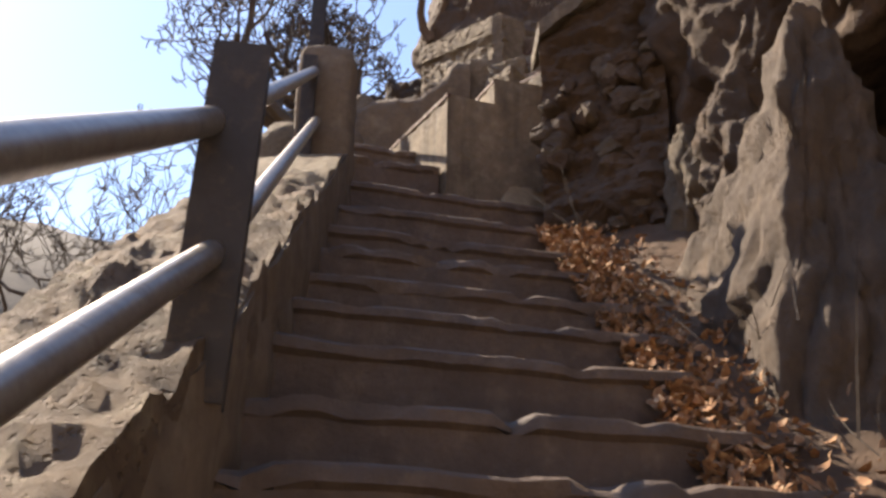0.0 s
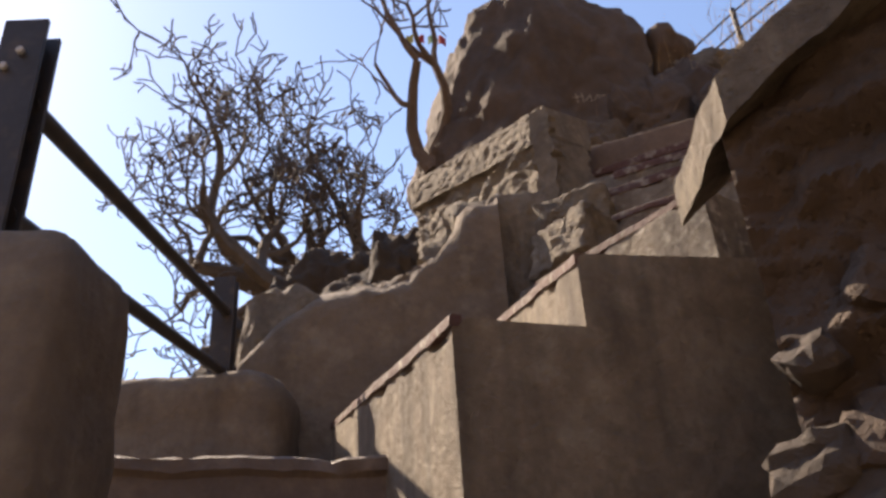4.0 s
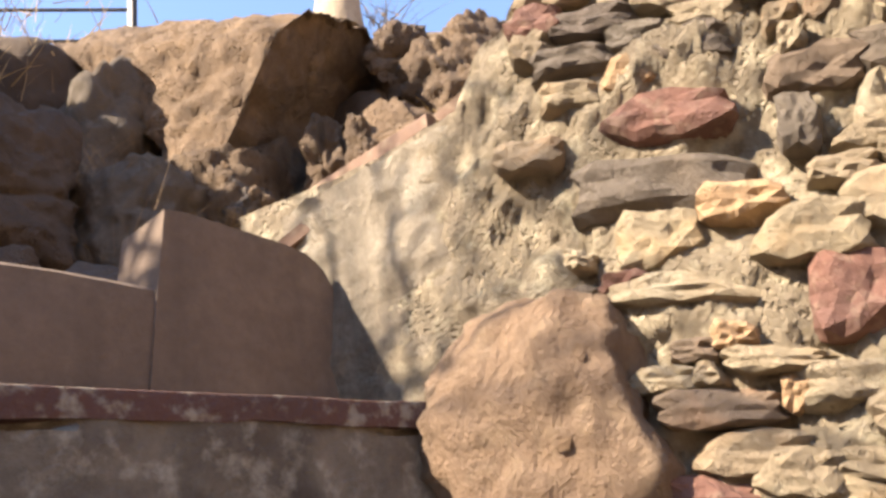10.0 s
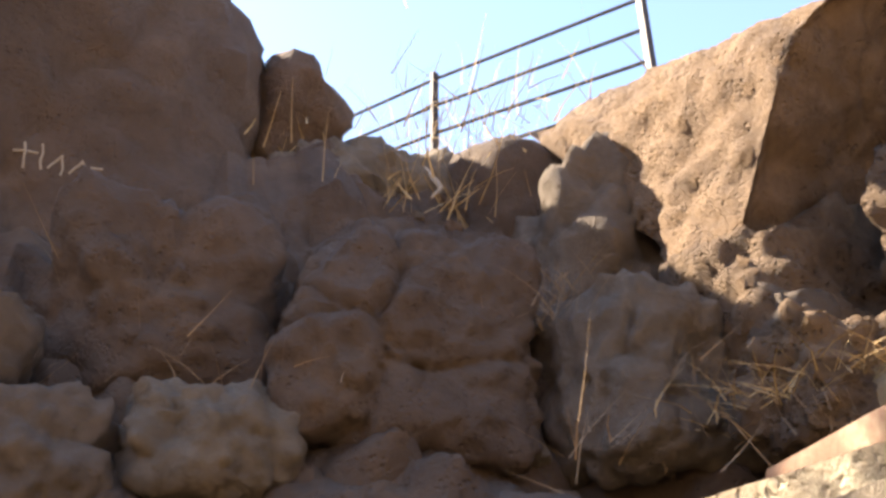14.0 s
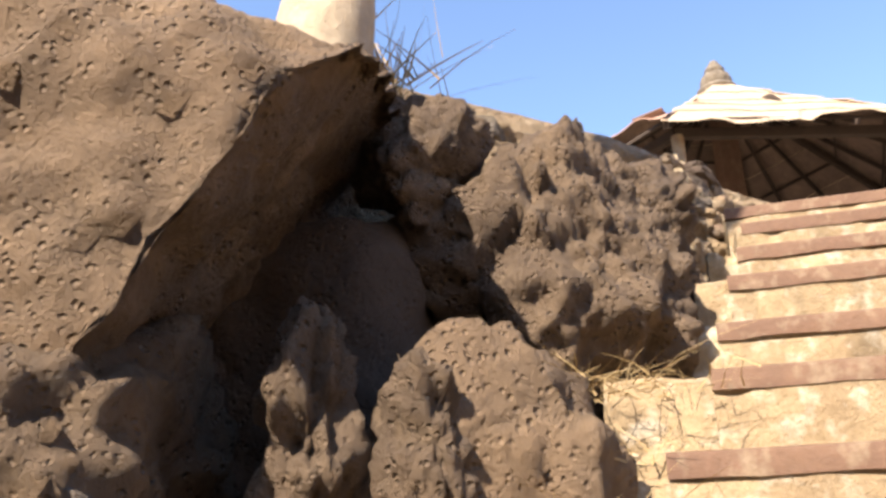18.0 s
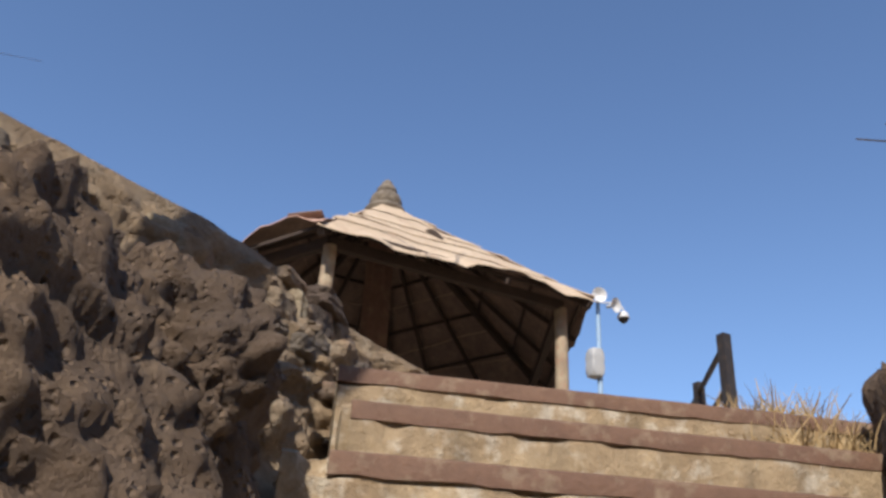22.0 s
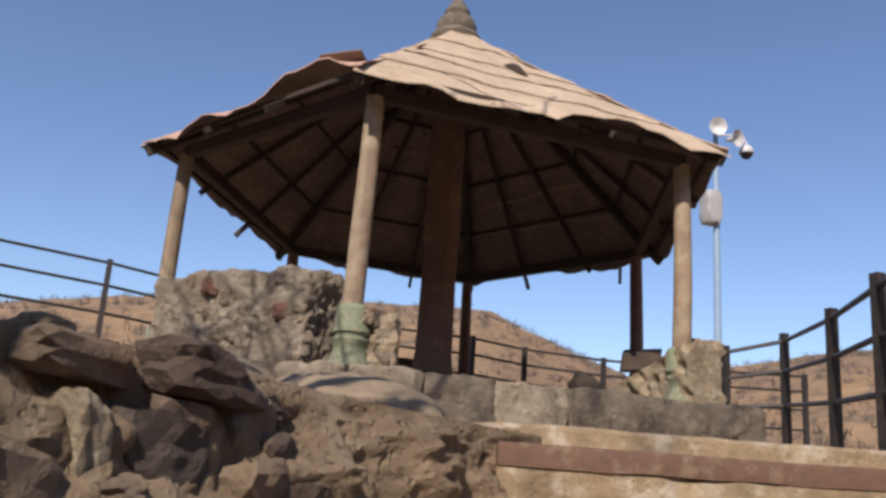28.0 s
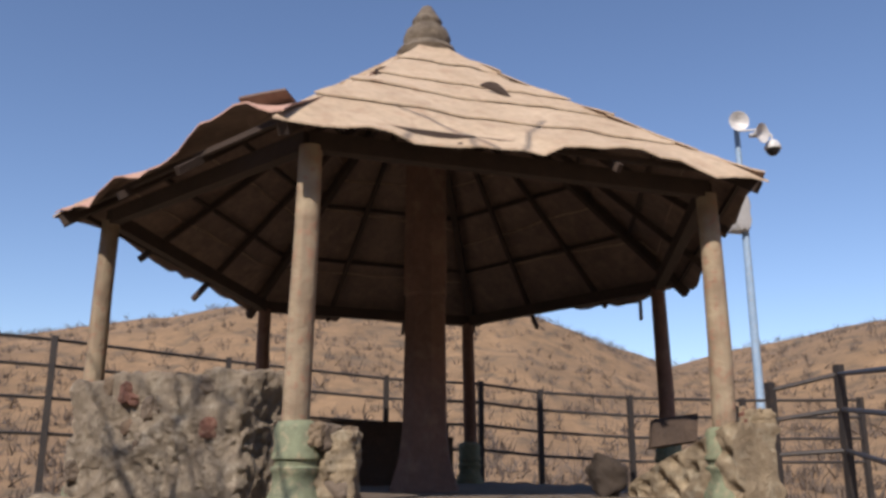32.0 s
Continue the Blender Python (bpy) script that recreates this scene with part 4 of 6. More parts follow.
# added filler rock, coloured dark to read as shade under the overhang
rock("boulder", (2.48, 8.72, 8.02), (0.36, 0.26, 0.42), 137, DARKROCK, "added dark rock filling the gap under the overhang", "boulder", BANK, cuts=3, amp=0.05, fine=0.04, sub=5, power=5)
# back of the recess; dark basalt carries the boulder's shade as colour
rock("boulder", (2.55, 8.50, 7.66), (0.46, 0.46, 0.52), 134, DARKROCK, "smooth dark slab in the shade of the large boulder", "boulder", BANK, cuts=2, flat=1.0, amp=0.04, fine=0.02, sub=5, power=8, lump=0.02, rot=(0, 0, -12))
rock("boulder", (0.58, 9.42, 7.28), (0.38, 0.44, 0.36), 35, DARKROCK, "blocky dark boulder with a cracked front", "boulder", BANK, cuts=0, amp=0.04, fine=0.03, sub=6, power=10, lump=0.025, grain=0.2, crack=0.06, cell=0.40, rot=(-6, 4, -8), planes=(((-0.75, -0.1, 0.65), 0.40),))
rock("boulder", (0.92, 10.05, 7.50), (0.66, 0.42, 0.62), 135, GREYROCK, "dusty sloping rock under the fence", "boulder", BANK, cuts=4, flat=0.95, amp=0.08, fine=0.06, sub=6, power=5, lump=0.05, grain=0.2, crack=0.04, cell=0.4, planes=(((-0.35, -0.55, 0.75), 0.45),))
rock("boulder", (0.02, 9.72, 7.46), (0.34, 0.32, 0.36), 36, DARKROCK, "rounded dark bulge under the huge boulder", "boulder", BANK, cuts=4, flat=0.95, amp=0.06, fine=0.05, sub=5, power=4, lump=0.04, grain=0.2, crack=0.03)
rock("boulder", (1.24, 8.98, 7.22), (0.28, 0.24, 0.27), 37, GREYROCK, "squat grey boulder at the slope's foot", "boulder", BANK, cuts=4, flat=0.95, amp=0.06, fine=0.05, sub=5, power=7, lump=0.04, grain=0.2, crack=0.04, cell=0.3)
rock("boulder", (-0.36, 9.16, 6.86), (0.20, 0.20, 0.19), 38, GREYROCK, "rounded grey boulder among dry grass", "boulder", BANK, cuts=4, flat=0.95, amp=0.06, fine=0.05, sub=5, power=4, lump=0.03, grain=0.2, crack=0.03)
rock("boulder", (0.02, 9.16, 6.96), (0.21, 0.20, 0.16), 39, GREYROCK, "flattish grey boulder among dry grass", "boulder", BANK, cuts=4, flat=0.95, amp=0.06, fine=0.05, sub=5, power=5, lump=0.03, grain=0.2, crack=0.03)
rock("boulder", (-0.75, 9.35, 7.05), (0.32, 0.30, 0.30), 40, GREYROCK, "grey boulder half buried in the bank", "boulder", BANK, cuts=4, flat=0.95, amp=0.06, fine=0.05, sub=5, power=8, lump=0.04, grain=0.2, crack=0.03)
rock("boulder", (-0.12, 9.55, 7.45), (0.34, 0.30, 0.32), 41, DARKROCK, "dark boulder wedged under the cliff", "boulder", BANK, cuts=4, flat=0.95, amp=0.06, fine=0.05, sub=5, power=8, lump=0.04, grain=0.2, crack=0.03)
rock("boulder", (0.72, 8.58, 6.62), (0.40, 0.24, 0.18), 43, DARKROCK, "low broad boulder beside the landing", "boulder", BANK)
rock("boulder", (1.48, 8.50, 7.08), (0.27, 0.19, 0.24), 44, ROUGHROCK, "crumbly ochre rock below the large boulder", "boulder", BANK, cuts=4, amp=0.08, fine=0.05, sub=5, power=4, lump=0.04, grain=0.12, crack=0.03, cell=0.2, grit=1.7)
rock("rock", (1.47, 8.62, 7.36), (0.09, 0.07, 0.09), 144, GREYROCK, "small brown rock wedged below the large boulder", "rock", BANK)
rock("boulder", (2.12, 8.08, 8.26), (0.13, 0.15, 0.22), 45, ROUGHROCK, "pitted dark knob lodged in the gap", "boulder", BANK, amp=0.08, fine=0.05, sub=5, lump=0.03, grain=0.09, crack=0.03, cell=0.2, power=3.5, grit=1.7)
rock("boulder", (1.74, 8.13, 7.50), (0.13, 0.10, 0.26), 46, ROUGHROCK, "knobbly upright rock pillar in the gap", "boulder", BANK, amp=0.08, fine=0.05, sub=5, lump=0.03, grain=0.09, crack=0.03, cell=0.2, rot=(0, 0, 20), grit=1.7)
rock("boulder", (1.76, 8.33, 7.52), (0.14, 0.10, 0.28), 47, ROUGHROCK, "knobbly upright rock pillar in the gap", "boulder", BANK, amp=0.08, fine=0.05, sub=5, lump=0.03, grain=0.09, crack=0.03, cell=0.2, grit=1.7)
rock("boulder", (1.92, 7.93, 7.36), (0.24, 0.24, 0.45), 48, TAN, "smooth ochre rock leaning beside the steps", "boulder", BANK, cuts=5, flat=0.9, amp=0.05, fine=0.03, sub=5, power=5, lump=0.025, grain=0.2, crack=0.03, cell=0.4, planes=(((-0.2, -0.75, 0.55), 0.27),))
rock("boulder", (2.54, 7.84, 7.98), (0.50, 0.44, 0.64), 49, ROUGHROCK, "rough pitted brown boulder beside the upper steps", "boulder", BANK, amp=0.07, fine=0.05, sub=6, freq=2.0, lump=0.026, grain=0.2, crack=0.05, cell=0.40, power=3.0, grit=2.1)
rock("boulder", (2.30, 8.14, 8.40), (0.16, 0.16, 0.20), 50, ROUGHROCK, "dark lumpy rock overhanging the gap", "boulder", BANK, amp=0.12, fine=0.06, sub=5, lump=0.04, grain=0.12, crack=0.03, cell=0.3, grit=1.7)
rock("boulder", (3.00, 7.54, 8.28), (0.40, 0.34, 0.52), 51, ROUGHROCK, "rough pitted brown boulder beside the upper steps", "boulder", BANK, amp=0.07, fine=0.05, sub=6, freq=2.0, lump=0.026, grain=0.2, crack=0.05, cell=0.36, power=3.2, grit=2.1)
rock("boulder", (2.9, 9.6, 8.45), (0.7, 0.6, 0.5), 52, DARKROCK, "dark rock on top of the bank", "boulder", BANK)
rock("boulder", (1.35, 9.9, 8.21), (0.45, 0.4, 0.45), 53, DARKROCK, "shaded rock under the bank's rim", "boulder", BANK)
rock("boulder", (0.74, 10.10, 8.36), (0.46, 0.26, 0.30), 153, GREYROCK, "dusty crumbling rock ledge under the fence", "boulder", BANK, cuts=4, flat=0.95, amp=0.08, fine=0.05, sub=5, power=4, lump=0.05, grain=0.15, crack=0.04, cell=0.3, rot=(0, -12, 0), grit=1.6)
# backlit rocks: their shaded side is deepened through the blacker basalt colour
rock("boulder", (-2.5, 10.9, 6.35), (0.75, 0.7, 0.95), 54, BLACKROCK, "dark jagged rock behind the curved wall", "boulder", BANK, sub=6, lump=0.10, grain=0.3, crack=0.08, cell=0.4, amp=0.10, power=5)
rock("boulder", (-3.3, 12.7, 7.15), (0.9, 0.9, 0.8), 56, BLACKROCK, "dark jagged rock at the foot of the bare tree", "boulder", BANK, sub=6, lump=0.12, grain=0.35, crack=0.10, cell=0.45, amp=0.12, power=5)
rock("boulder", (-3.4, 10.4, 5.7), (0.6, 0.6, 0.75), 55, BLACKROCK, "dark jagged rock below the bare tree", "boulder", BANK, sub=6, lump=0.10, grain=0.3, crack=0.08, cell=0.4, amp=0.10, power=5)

bank = thing("earth_bank", (0.6, 9.2, 7.2), "dry earth bank full of clods and small stones", "bank", kind="structure")


def bank_pt(u, w):
    x = -1.3 + 3.1 * u
    y = 8.66 + 1.5 * w - 0.25 * u
    return np.array([x, y, 6.02 + 0.56 * u + 2.06 * w ** 1.3])


us, ws = np.linspace(0, 1, 150), np.linspace(0, 1, 110)
g = np.array([[bank_pt(u, w) for u in us] for w in ws])
fl = g.reshape(-1, 3)
fl += np.outer(0.10 * fbm(fl * 1.9, 5, 0.6) + 0.03 * fbm(fl * 11, 3) - 0.16 * worley(fl * 2.6 + 0.2 * np.stack([fbm(fl * 3 + 5 * k, 2) for k in range(3)], 1))[0] + 0.12, (0, -0.7, 0.7))
v, f = sheet(fl.reshape(g.shape), 0.4, (0, 0.5, 0.8))
mk("face", v, f, DARKROCK, bank)
for n in range(120):
    u, w = rng.uniform(0.02, 0.98), rng.uniform(0.05, 0.98)
    s = rng.uniform(0.03, 0.09)
    stone(bank, tuple(bank_pt(u, w) + np.array([0, -0.01, 0.01])), (s * 1.2, s, s * 0.8), (DARKROCK, GREYROCK, REDSOIL)[rng.randint(3)], turn=rng.uniform(0, 180), tip=rng.uniform(-25, 25))

# rough retaining wall and rim along the north side of the upper flight
north = thing("north_rubble_wall", (3.5, 7.1, 8.4), "earth-bound rubble wall under the terrace rim", "wall", kind="structure")
RIM = [(2.55, 8.95, 8.95), (3.00, 8.25, 9.08), (3.40, 7.65, 9.13), (3.66, 7.28, 9.17), (3.95, 6.92, 9.175), (4.21, 6.66, 9.16), (4.40, 6.30, 9.135), (4.62, 5.92, 9.12)]
FOOT = [(2.50, 8.05, 7.7), (2.85, 7.62, 7.8), (3.14, 7.18, 7.9), (3.40, 6.98, 8.1), (3.66, 6.80, 8.4), (3.98, 6.52, 8.6), (4.30, 6.20, 8.75), (4.56, 5.90, 8.85)]


def along(line, u):
    k = np.linspace(0, 1, len(line))
    return np.array([np.interp(u, k, [q[n] for q in line]) for n in range(3)])


def north_face(u, w):
    a, b = along(FOOT, u), along(RIM, u)
    return a + (b - a) * np.array([w ** 1.3, w ** 1.3, w])


nn = np.array([-0.62, -0.74, 0.25])
us, ws = np.linspace(0, 1, 190), np.linspace(0, 1, 90)
g = np.array([[north_face(u, w) for u in us] for w in ws])
fl = g.reshape(-1, 3)
calm = np.repeat(np.clip((1 - ws) / 0.12, 0.15, 1), 190)
fl = fl + np.outer(calm * (0.06 * fbm(fl * 3.5, 5, 0.6) + 0.035 * fbm(fl * np.array([5, 5, 14]), 4) - 0.03 * worley(fl * np.array([3.5, 3.5, 6]))[0] + 0.01), nn)
v, f = sheet(fl.reshape(g.shape), 0.5, nn)
mk("face", v, f, EARTHMORTAR, north)
us, ws = np.linspace(0, 1, 100), np.linspace(0, 1, 40)
g = np.array([[along(RIM, u) + np.array([2.6 * w, 1.3 * w * (1 - 0.3 * u), 0.02 * w - 0.03]) for u in us] for w in ws])
fl = g.reshape(-1, 3)
fl[:, 2] += 0.02 * fbm(fl * 3, 4) + 0.02 * np.repeat(np.clip(1 - ws * 8, 0, 1), 100) * ridged(fl * 5, 2)
v, f = sheet(fl.reshape(g.shape), 0.3, (0, 0, 1))
mk("rim", v, f, EARTHMORTAR, north, "dusty rim of the terrace")
for n in range(46):
    u, w = rng.uniform(0.15, 0.72), rng.uniform(0.40, 0.90)
    s = rng.uniform(0.06, 0.13) * (1.2 if w > 0.6 else 0.8)
    q = np.array(north_face(u, w))
    stone(north, tuple(q - nn * 0.03), (s, rng.uniform(0.10, 0.14), s * rng.uniform(0.45, 0.8)), (STONE, EARTHMORTAR, GREYROCK, STONE)[rng.randint(4)], turn=-42 + rng.uniform(-15, 15), tip=rng.uniform(-12, 12))
for at, size, m in (((4.06, 6.79, 9.14), (0.22, 0.15, 0.085), DARKROCK), ((3.97, 6.85, 9.02), (0.17, 0.12, 0.12), GREYROCK), ((3.88, 6.95, 9.03), (0.06, 0.10, 0.13), MORTAR), ((3.93, 6.97, 9.14), (0.20, 0.13, 0.06), STONE), ((4.20, 6.66, 9.10), (0.07, 0.06, 0.035), DARKROCK), ((3.80, 7.03, 8.98), (0.14, 0.11, 0.11), STONE)):
    stone(north, at, size, m, turn=-42, tip=rng.uniform(-6, 6))
for n in range(30):
    u, w = rng.uniform(0.25, 1.0), rng.uniform(0.0, 0.25)
    q = along(RIM, u) + np.array([2.6 * w, 1.3 * w, 0.0])
    s = rng.uniform(0.03, 0.08)
    stone(north, tuple(q), (s, s * 0.8, s * 0.6), (STONE, EARTHMORTAR)[rng.randint(2)], turn=rng.uniform(0, 180))

# ---- cliff right of the lower flight ----
CL = "rocks beside the lower steps"
rock("slab_boulder", (-0.28, 3.72, 1.85), (0.36, 0.84, 1.2), 61, GREYROCK, "tall leaning brown rock slab beside the steps", "boulder", CL, cuts=2, flat=1.05, amp=0.04, fine=0.03, sub=6, power=7, lump=0.035, grain=0.25, crack=0.06, cell=0.42, planes=(((-1, -0.1, 0.18), 0.32), ((-0.1, 0.58, 0.81), 0.60), ((-0.25, -1, 0.1), 0.70)))
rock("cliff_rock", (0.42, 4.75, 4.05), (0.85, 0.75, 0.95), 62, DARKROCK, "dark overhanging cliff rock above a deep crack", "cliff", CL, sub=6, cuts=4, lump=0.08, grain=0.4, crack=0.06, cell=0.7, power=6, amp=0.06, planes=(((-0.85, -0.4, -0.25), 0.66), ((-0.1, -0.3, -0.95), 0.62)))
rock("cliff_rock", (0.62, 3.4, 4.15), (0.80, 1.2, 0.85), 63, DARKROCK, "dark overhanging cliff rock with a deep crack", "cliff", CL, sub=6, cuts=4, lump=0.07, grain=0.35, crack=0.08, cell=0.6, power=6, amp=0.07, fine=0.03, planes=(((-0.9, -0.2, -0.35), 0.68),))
# near-black rock colour stands in for the shadow on this base
rock("cliff_rock", (0.62, 2.2, 1.9), (0.62, 1.2, 1.5), 64, BLACKROCK, "cliff base with shade put into its dark colour", "cliff", CL, sub=6, cuts=5, lump=0.10, grain=0.35, crack=0.07, cell=0.5, power=5, planes=(((-0.9, -0.3, 0.25), 0.55),))
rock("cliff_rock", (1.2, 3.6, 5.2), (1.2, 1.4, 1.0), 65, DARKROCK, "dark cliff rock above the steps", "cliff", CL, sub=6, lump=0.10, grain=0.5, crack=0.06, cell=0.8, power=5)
rock("boulder", (-0.28, 4.72, 2.98), (0.15, 0.20, 0.46), 66, GREYROCK, "narrow grey rock wedged upright", "boulder", CL, sub=5, lump=0.03, grain=0.2, crack=0.04, cell=0.3)
rock("boulder", (-0.16, 4.95, 2.78), (0.17, 0.17, 0.24), 67, GREYROCK, "rounded rock above the leaf litter", "boulder", CL, sub=5, lump=0.03, grain=0.2, crack=0.03, cell=0.3)
rock("boulder", (0.05, 4.45, 2.95), (0.34, 0.34, 0.62), 68, GREYROCK, "rugged grey rock face below the crack", "boulder", CL, amp=0.1, fine=0.05, sub=6, lump=0.06, grain=0.25, crack=0.06, cell=0.35)

pier = thing("rubble_pier", (-0.75, 5.3, 3.0), "dark rubble masonry pier with an overhanging stony face", "wall", kind="structure")


def pier_face(u, w):
    x = -1.08 + 0.75 * u
    top = 4.42 + 0.62 * u
    return (x, 5.28 - 0.35 * u, 2.5 + (top - 2.5) * w)


v, f = wall_patch(pier_face, 110, 150, 0.9, (-0.4, -0.92, 0), 0.08, 3.5, 2, rid=0.03)
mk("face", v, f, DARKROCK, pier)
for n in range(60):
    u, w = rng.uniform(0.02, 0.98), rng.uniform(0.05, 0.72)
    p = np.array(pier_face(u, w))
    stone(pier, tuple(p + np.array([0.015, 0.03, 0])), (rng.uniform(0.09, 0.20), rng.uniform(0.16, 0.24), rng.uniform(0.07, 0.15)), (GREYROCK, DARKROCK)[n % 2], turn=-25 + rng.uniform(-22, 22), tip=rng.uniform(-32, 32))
v, f = wall_patch(lambda u, w: (-1.10 + 0.85 * u, 5.18 + 0.5 * w - 0.35 * u, 4.46 + 0.60 * u + 0.03 * w), 50, 20, 0.12, (0, 0, 1), 0.03, 5, 3)
mk("coping", v, f, CHIPPED, pier, "cement coping on top")

# ---- gazebo ----
GC = np.array([10.50, 4.25])
GR, GA = 2.62, 151.0
Z0, ZE, ZA = 9.60, 11.62, 13.42
gaz = thing("gazebo", (10.5, 4.25, 9.6), "weathered six-sided gazebo with a torn sheet roof on round posts", "gazebo")


SKEW = (-0.08, -0.075, -0.30, -0.09, 0.24, 0.09)   # how far each corner stands off a true hexagon


SAG = (0.0, -0.02, -0.14, -0.20, -0.18, 0.05)      # and how far its eave has sunk


def hexpt(k, r, z=0.0, off=0.0):
    a = radians(GA + 60 * k + off)
    s = SKEW[k % 6] * r / GR
    return np.array([GC[0] + r * math.cos(a) - 0.27 * s, GC[1] + r * math.sin(a) - 0.963 * s, z])


plinth = thing("gazebo_plinth", (10.5, 4.25, 9.2), "low six-sided cement-faced stone plinth", "plinth", kind="structure")
pv = [tuple(hexpt(k, 2.98, 9.0)) for k in range(6)] + [tuple(hexpt(k, 2.96, Z0)) for k in range(6)]
mk("core", pv, [[0, 5, 4, 3, 2, 1], [6, 7, 8, 9, 10, 11]] + [[k, (k + 1) % 6, 6 + (k + 1) % 6, 6 + k] for k in range(6)], CEMENT, plinth, smooth=False)
for k in range(6):
    a, b = hexpt(k, 2.99), hexpt(k + 1, 2.99)
    d = (b - a) / np.linalg.norm(b - a)
    s = 0.12
    while s < 2.85:
        ln = rng.uniform(0.3, 0.62)
        c = a + d * (s + ln / 2)
        v, f = soft_box((0, 0, 0), (ln / 2, 0.07, 0.215), int(s * 100) + k, amp=0.022, power=18, sub=4, fine=0.014, freq=7)
        m = np.array([[d[0], -d[1], 0], [d[1], d[0], 0], [0, 0, 1]])
        mk("facing_stone", v @ m.T + np.array([c[0], c[1], 9.385]), f, (CHIPPED, PLASTERED, PLASTERED)[rng.randint(3)], plinth)
        s += ln + 0.002


def roof_pt(k, u, w, lift=0.0):
    """u along the eave from corner k to k+1, w from the apex (0) to the eave (1)."""
    r = 0.20 + (3.02 - 0.20) * w
    p = hexpt(k, r) * (1 - u) + hexpt(k + 1, r) * u
    z = ZA + (ZE - 0.03 - ZA) * (w ** 0.93) + lift + (SAG[k % 6] * (1 - u) + SAG[(k + 1) % 6] * u) * w * w
    return np.array([p[0], p[1], z])


for k in range(6):
    rows_n = 5
    for rI in range(rows_n):
        w0, w1 = rI / rows_n, (rI + 1) / rows_n + 0.025
        if rI == rows_n - 1:
            w1 = 1.0
        us, ws = np.linspace(-0.012, 1.012, 25), np.linspace(w0, w1, 7)
        lap = 0.0 if rI == rows_n - 1 else 0.035 * math.sin(2.3 * k + 1.9 * rI)
        g = np.array([[roof_pt(k, u, w + (lap * (0.6 + u) * (w - w0) / (w1 - w0) + (0.035 * math.sin(2.3 * k + 1.9 * (rI - 1)) * (0.6 + u) * (w1 - w) / (w1 - w0) if rI else 0))) for u in us] for w in ws])
        fl = g.reshape(-1, 3)
        uu, ww = np.tile(us, 7), np.repeat(ws, 25)
        fl[:, 2] += 0.024 * fbm(fl * 2.6 + k, 4) + 0.022 * (rows_n - rI) * 0.2 + 0.02 * ((ww - w0) / (w1 - w0))
        edge = np.clip((ww - 0.86) / 0.14, 0, 1)
        curl = fbm(np.stack([uu * 6 + k * 9, 0 * uu, 0 * uu], 1), 3)
        fl[:, 2] += edge ** 2 * (0.065 * curl + 0.03 * fbm(np.stack([uu * 22 + k * 5, 0 * uu, 0 * uu], 1), 2))
        if k == 5:
            tear = np.exp(-((uu - 0.80) / 0.16) ** 2)
            fl[:, 2] += edge * tear * 0.20
        if k == 0:
            fl[:, 2] -= edge * np.exp(-((uu - 0.28) / 0.1) ** 2) * 0.05
        v, f = sheet(fl.reshape(g.shape), 0.012, (0, 0, 1))
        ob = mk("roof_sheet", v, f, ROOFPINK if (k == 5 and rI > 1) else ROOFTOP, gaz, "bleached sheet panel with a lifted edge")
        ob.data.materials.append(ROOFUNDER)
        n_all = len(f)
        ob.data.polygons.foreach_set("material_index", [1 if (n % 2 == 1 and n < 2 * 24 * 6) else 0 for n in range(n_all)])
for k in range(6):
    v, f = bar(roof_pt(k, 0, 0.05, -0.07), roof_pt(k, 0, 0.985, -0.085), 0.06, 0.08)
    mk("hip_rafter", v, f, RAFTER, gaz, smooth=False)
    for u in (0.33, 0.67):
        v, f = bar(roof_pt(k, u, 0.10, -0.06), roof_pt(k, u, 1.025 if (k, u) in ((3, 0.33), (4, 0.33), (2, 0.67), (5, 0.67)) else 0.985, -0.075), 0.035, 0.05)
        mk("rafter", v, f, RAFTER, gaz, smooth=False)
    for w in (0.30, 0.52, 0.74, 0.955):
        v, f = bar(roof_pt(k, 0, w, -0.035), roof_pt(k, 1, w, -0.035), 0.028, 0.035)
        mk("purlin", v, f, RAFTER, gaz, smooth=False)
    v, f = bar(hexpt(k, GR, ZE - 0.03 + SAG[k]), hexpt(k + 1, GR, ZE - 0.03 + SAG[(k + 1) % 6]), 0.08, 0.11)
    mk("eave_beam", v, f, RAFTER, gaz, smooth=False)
for k in range(6):
    p = hexpt(k, GR, 0)
    h = ZE - 0.06 + SAG[k]
    v, f = lathe([(0.074, 0.30), (0.072, 0.9), (0.068, 1.5), (0.066, h - Z0)], 18, (p[0], p[1], Z0))
    v = [(x + 0.012 * math.sin(z * 2.2 + k), y + 0.012 * math.cos(z * 1.9 + k), z) for x, y, z in v]
    post = mk("post", v, f, POSTPAINT if k in (0, 1, 5) else COLUMN, gaz)
    v, f = lathe([(0.155, -0.02), (0.15, 0.04), (0.125, 0.09), (0.115, 0.13), (0.12, 0.17), (0.13, 0.185), (0.13, 0.20), (0.112, 0.21), (0.112, 0.235), (0.128, 0.245), (0.128, 0.265), (0.115, 0.285), (0.12, 0.40), (0.10, 0.43), (0.07, 0.44)], 20, (p[0], p[1], Z0))
    mk("pedestal", v, f, GREENPAINT, post, "moulded pedestal with flaking green paint")
v, f = lathe([(0.30, 0.0), (0.27, 0.10), (0.215, 0.28), (0.19, 0.5), (0.175, 1.6), (0.19, 1.62), (0.185, 2.2), (0.18, 3.5)], 8, (GC[0], GC[1], Z0 - 0.02))
mk("centre_column", v, f, COLUMN, gaz, "stout red-brown octagonal column", smooth=False)
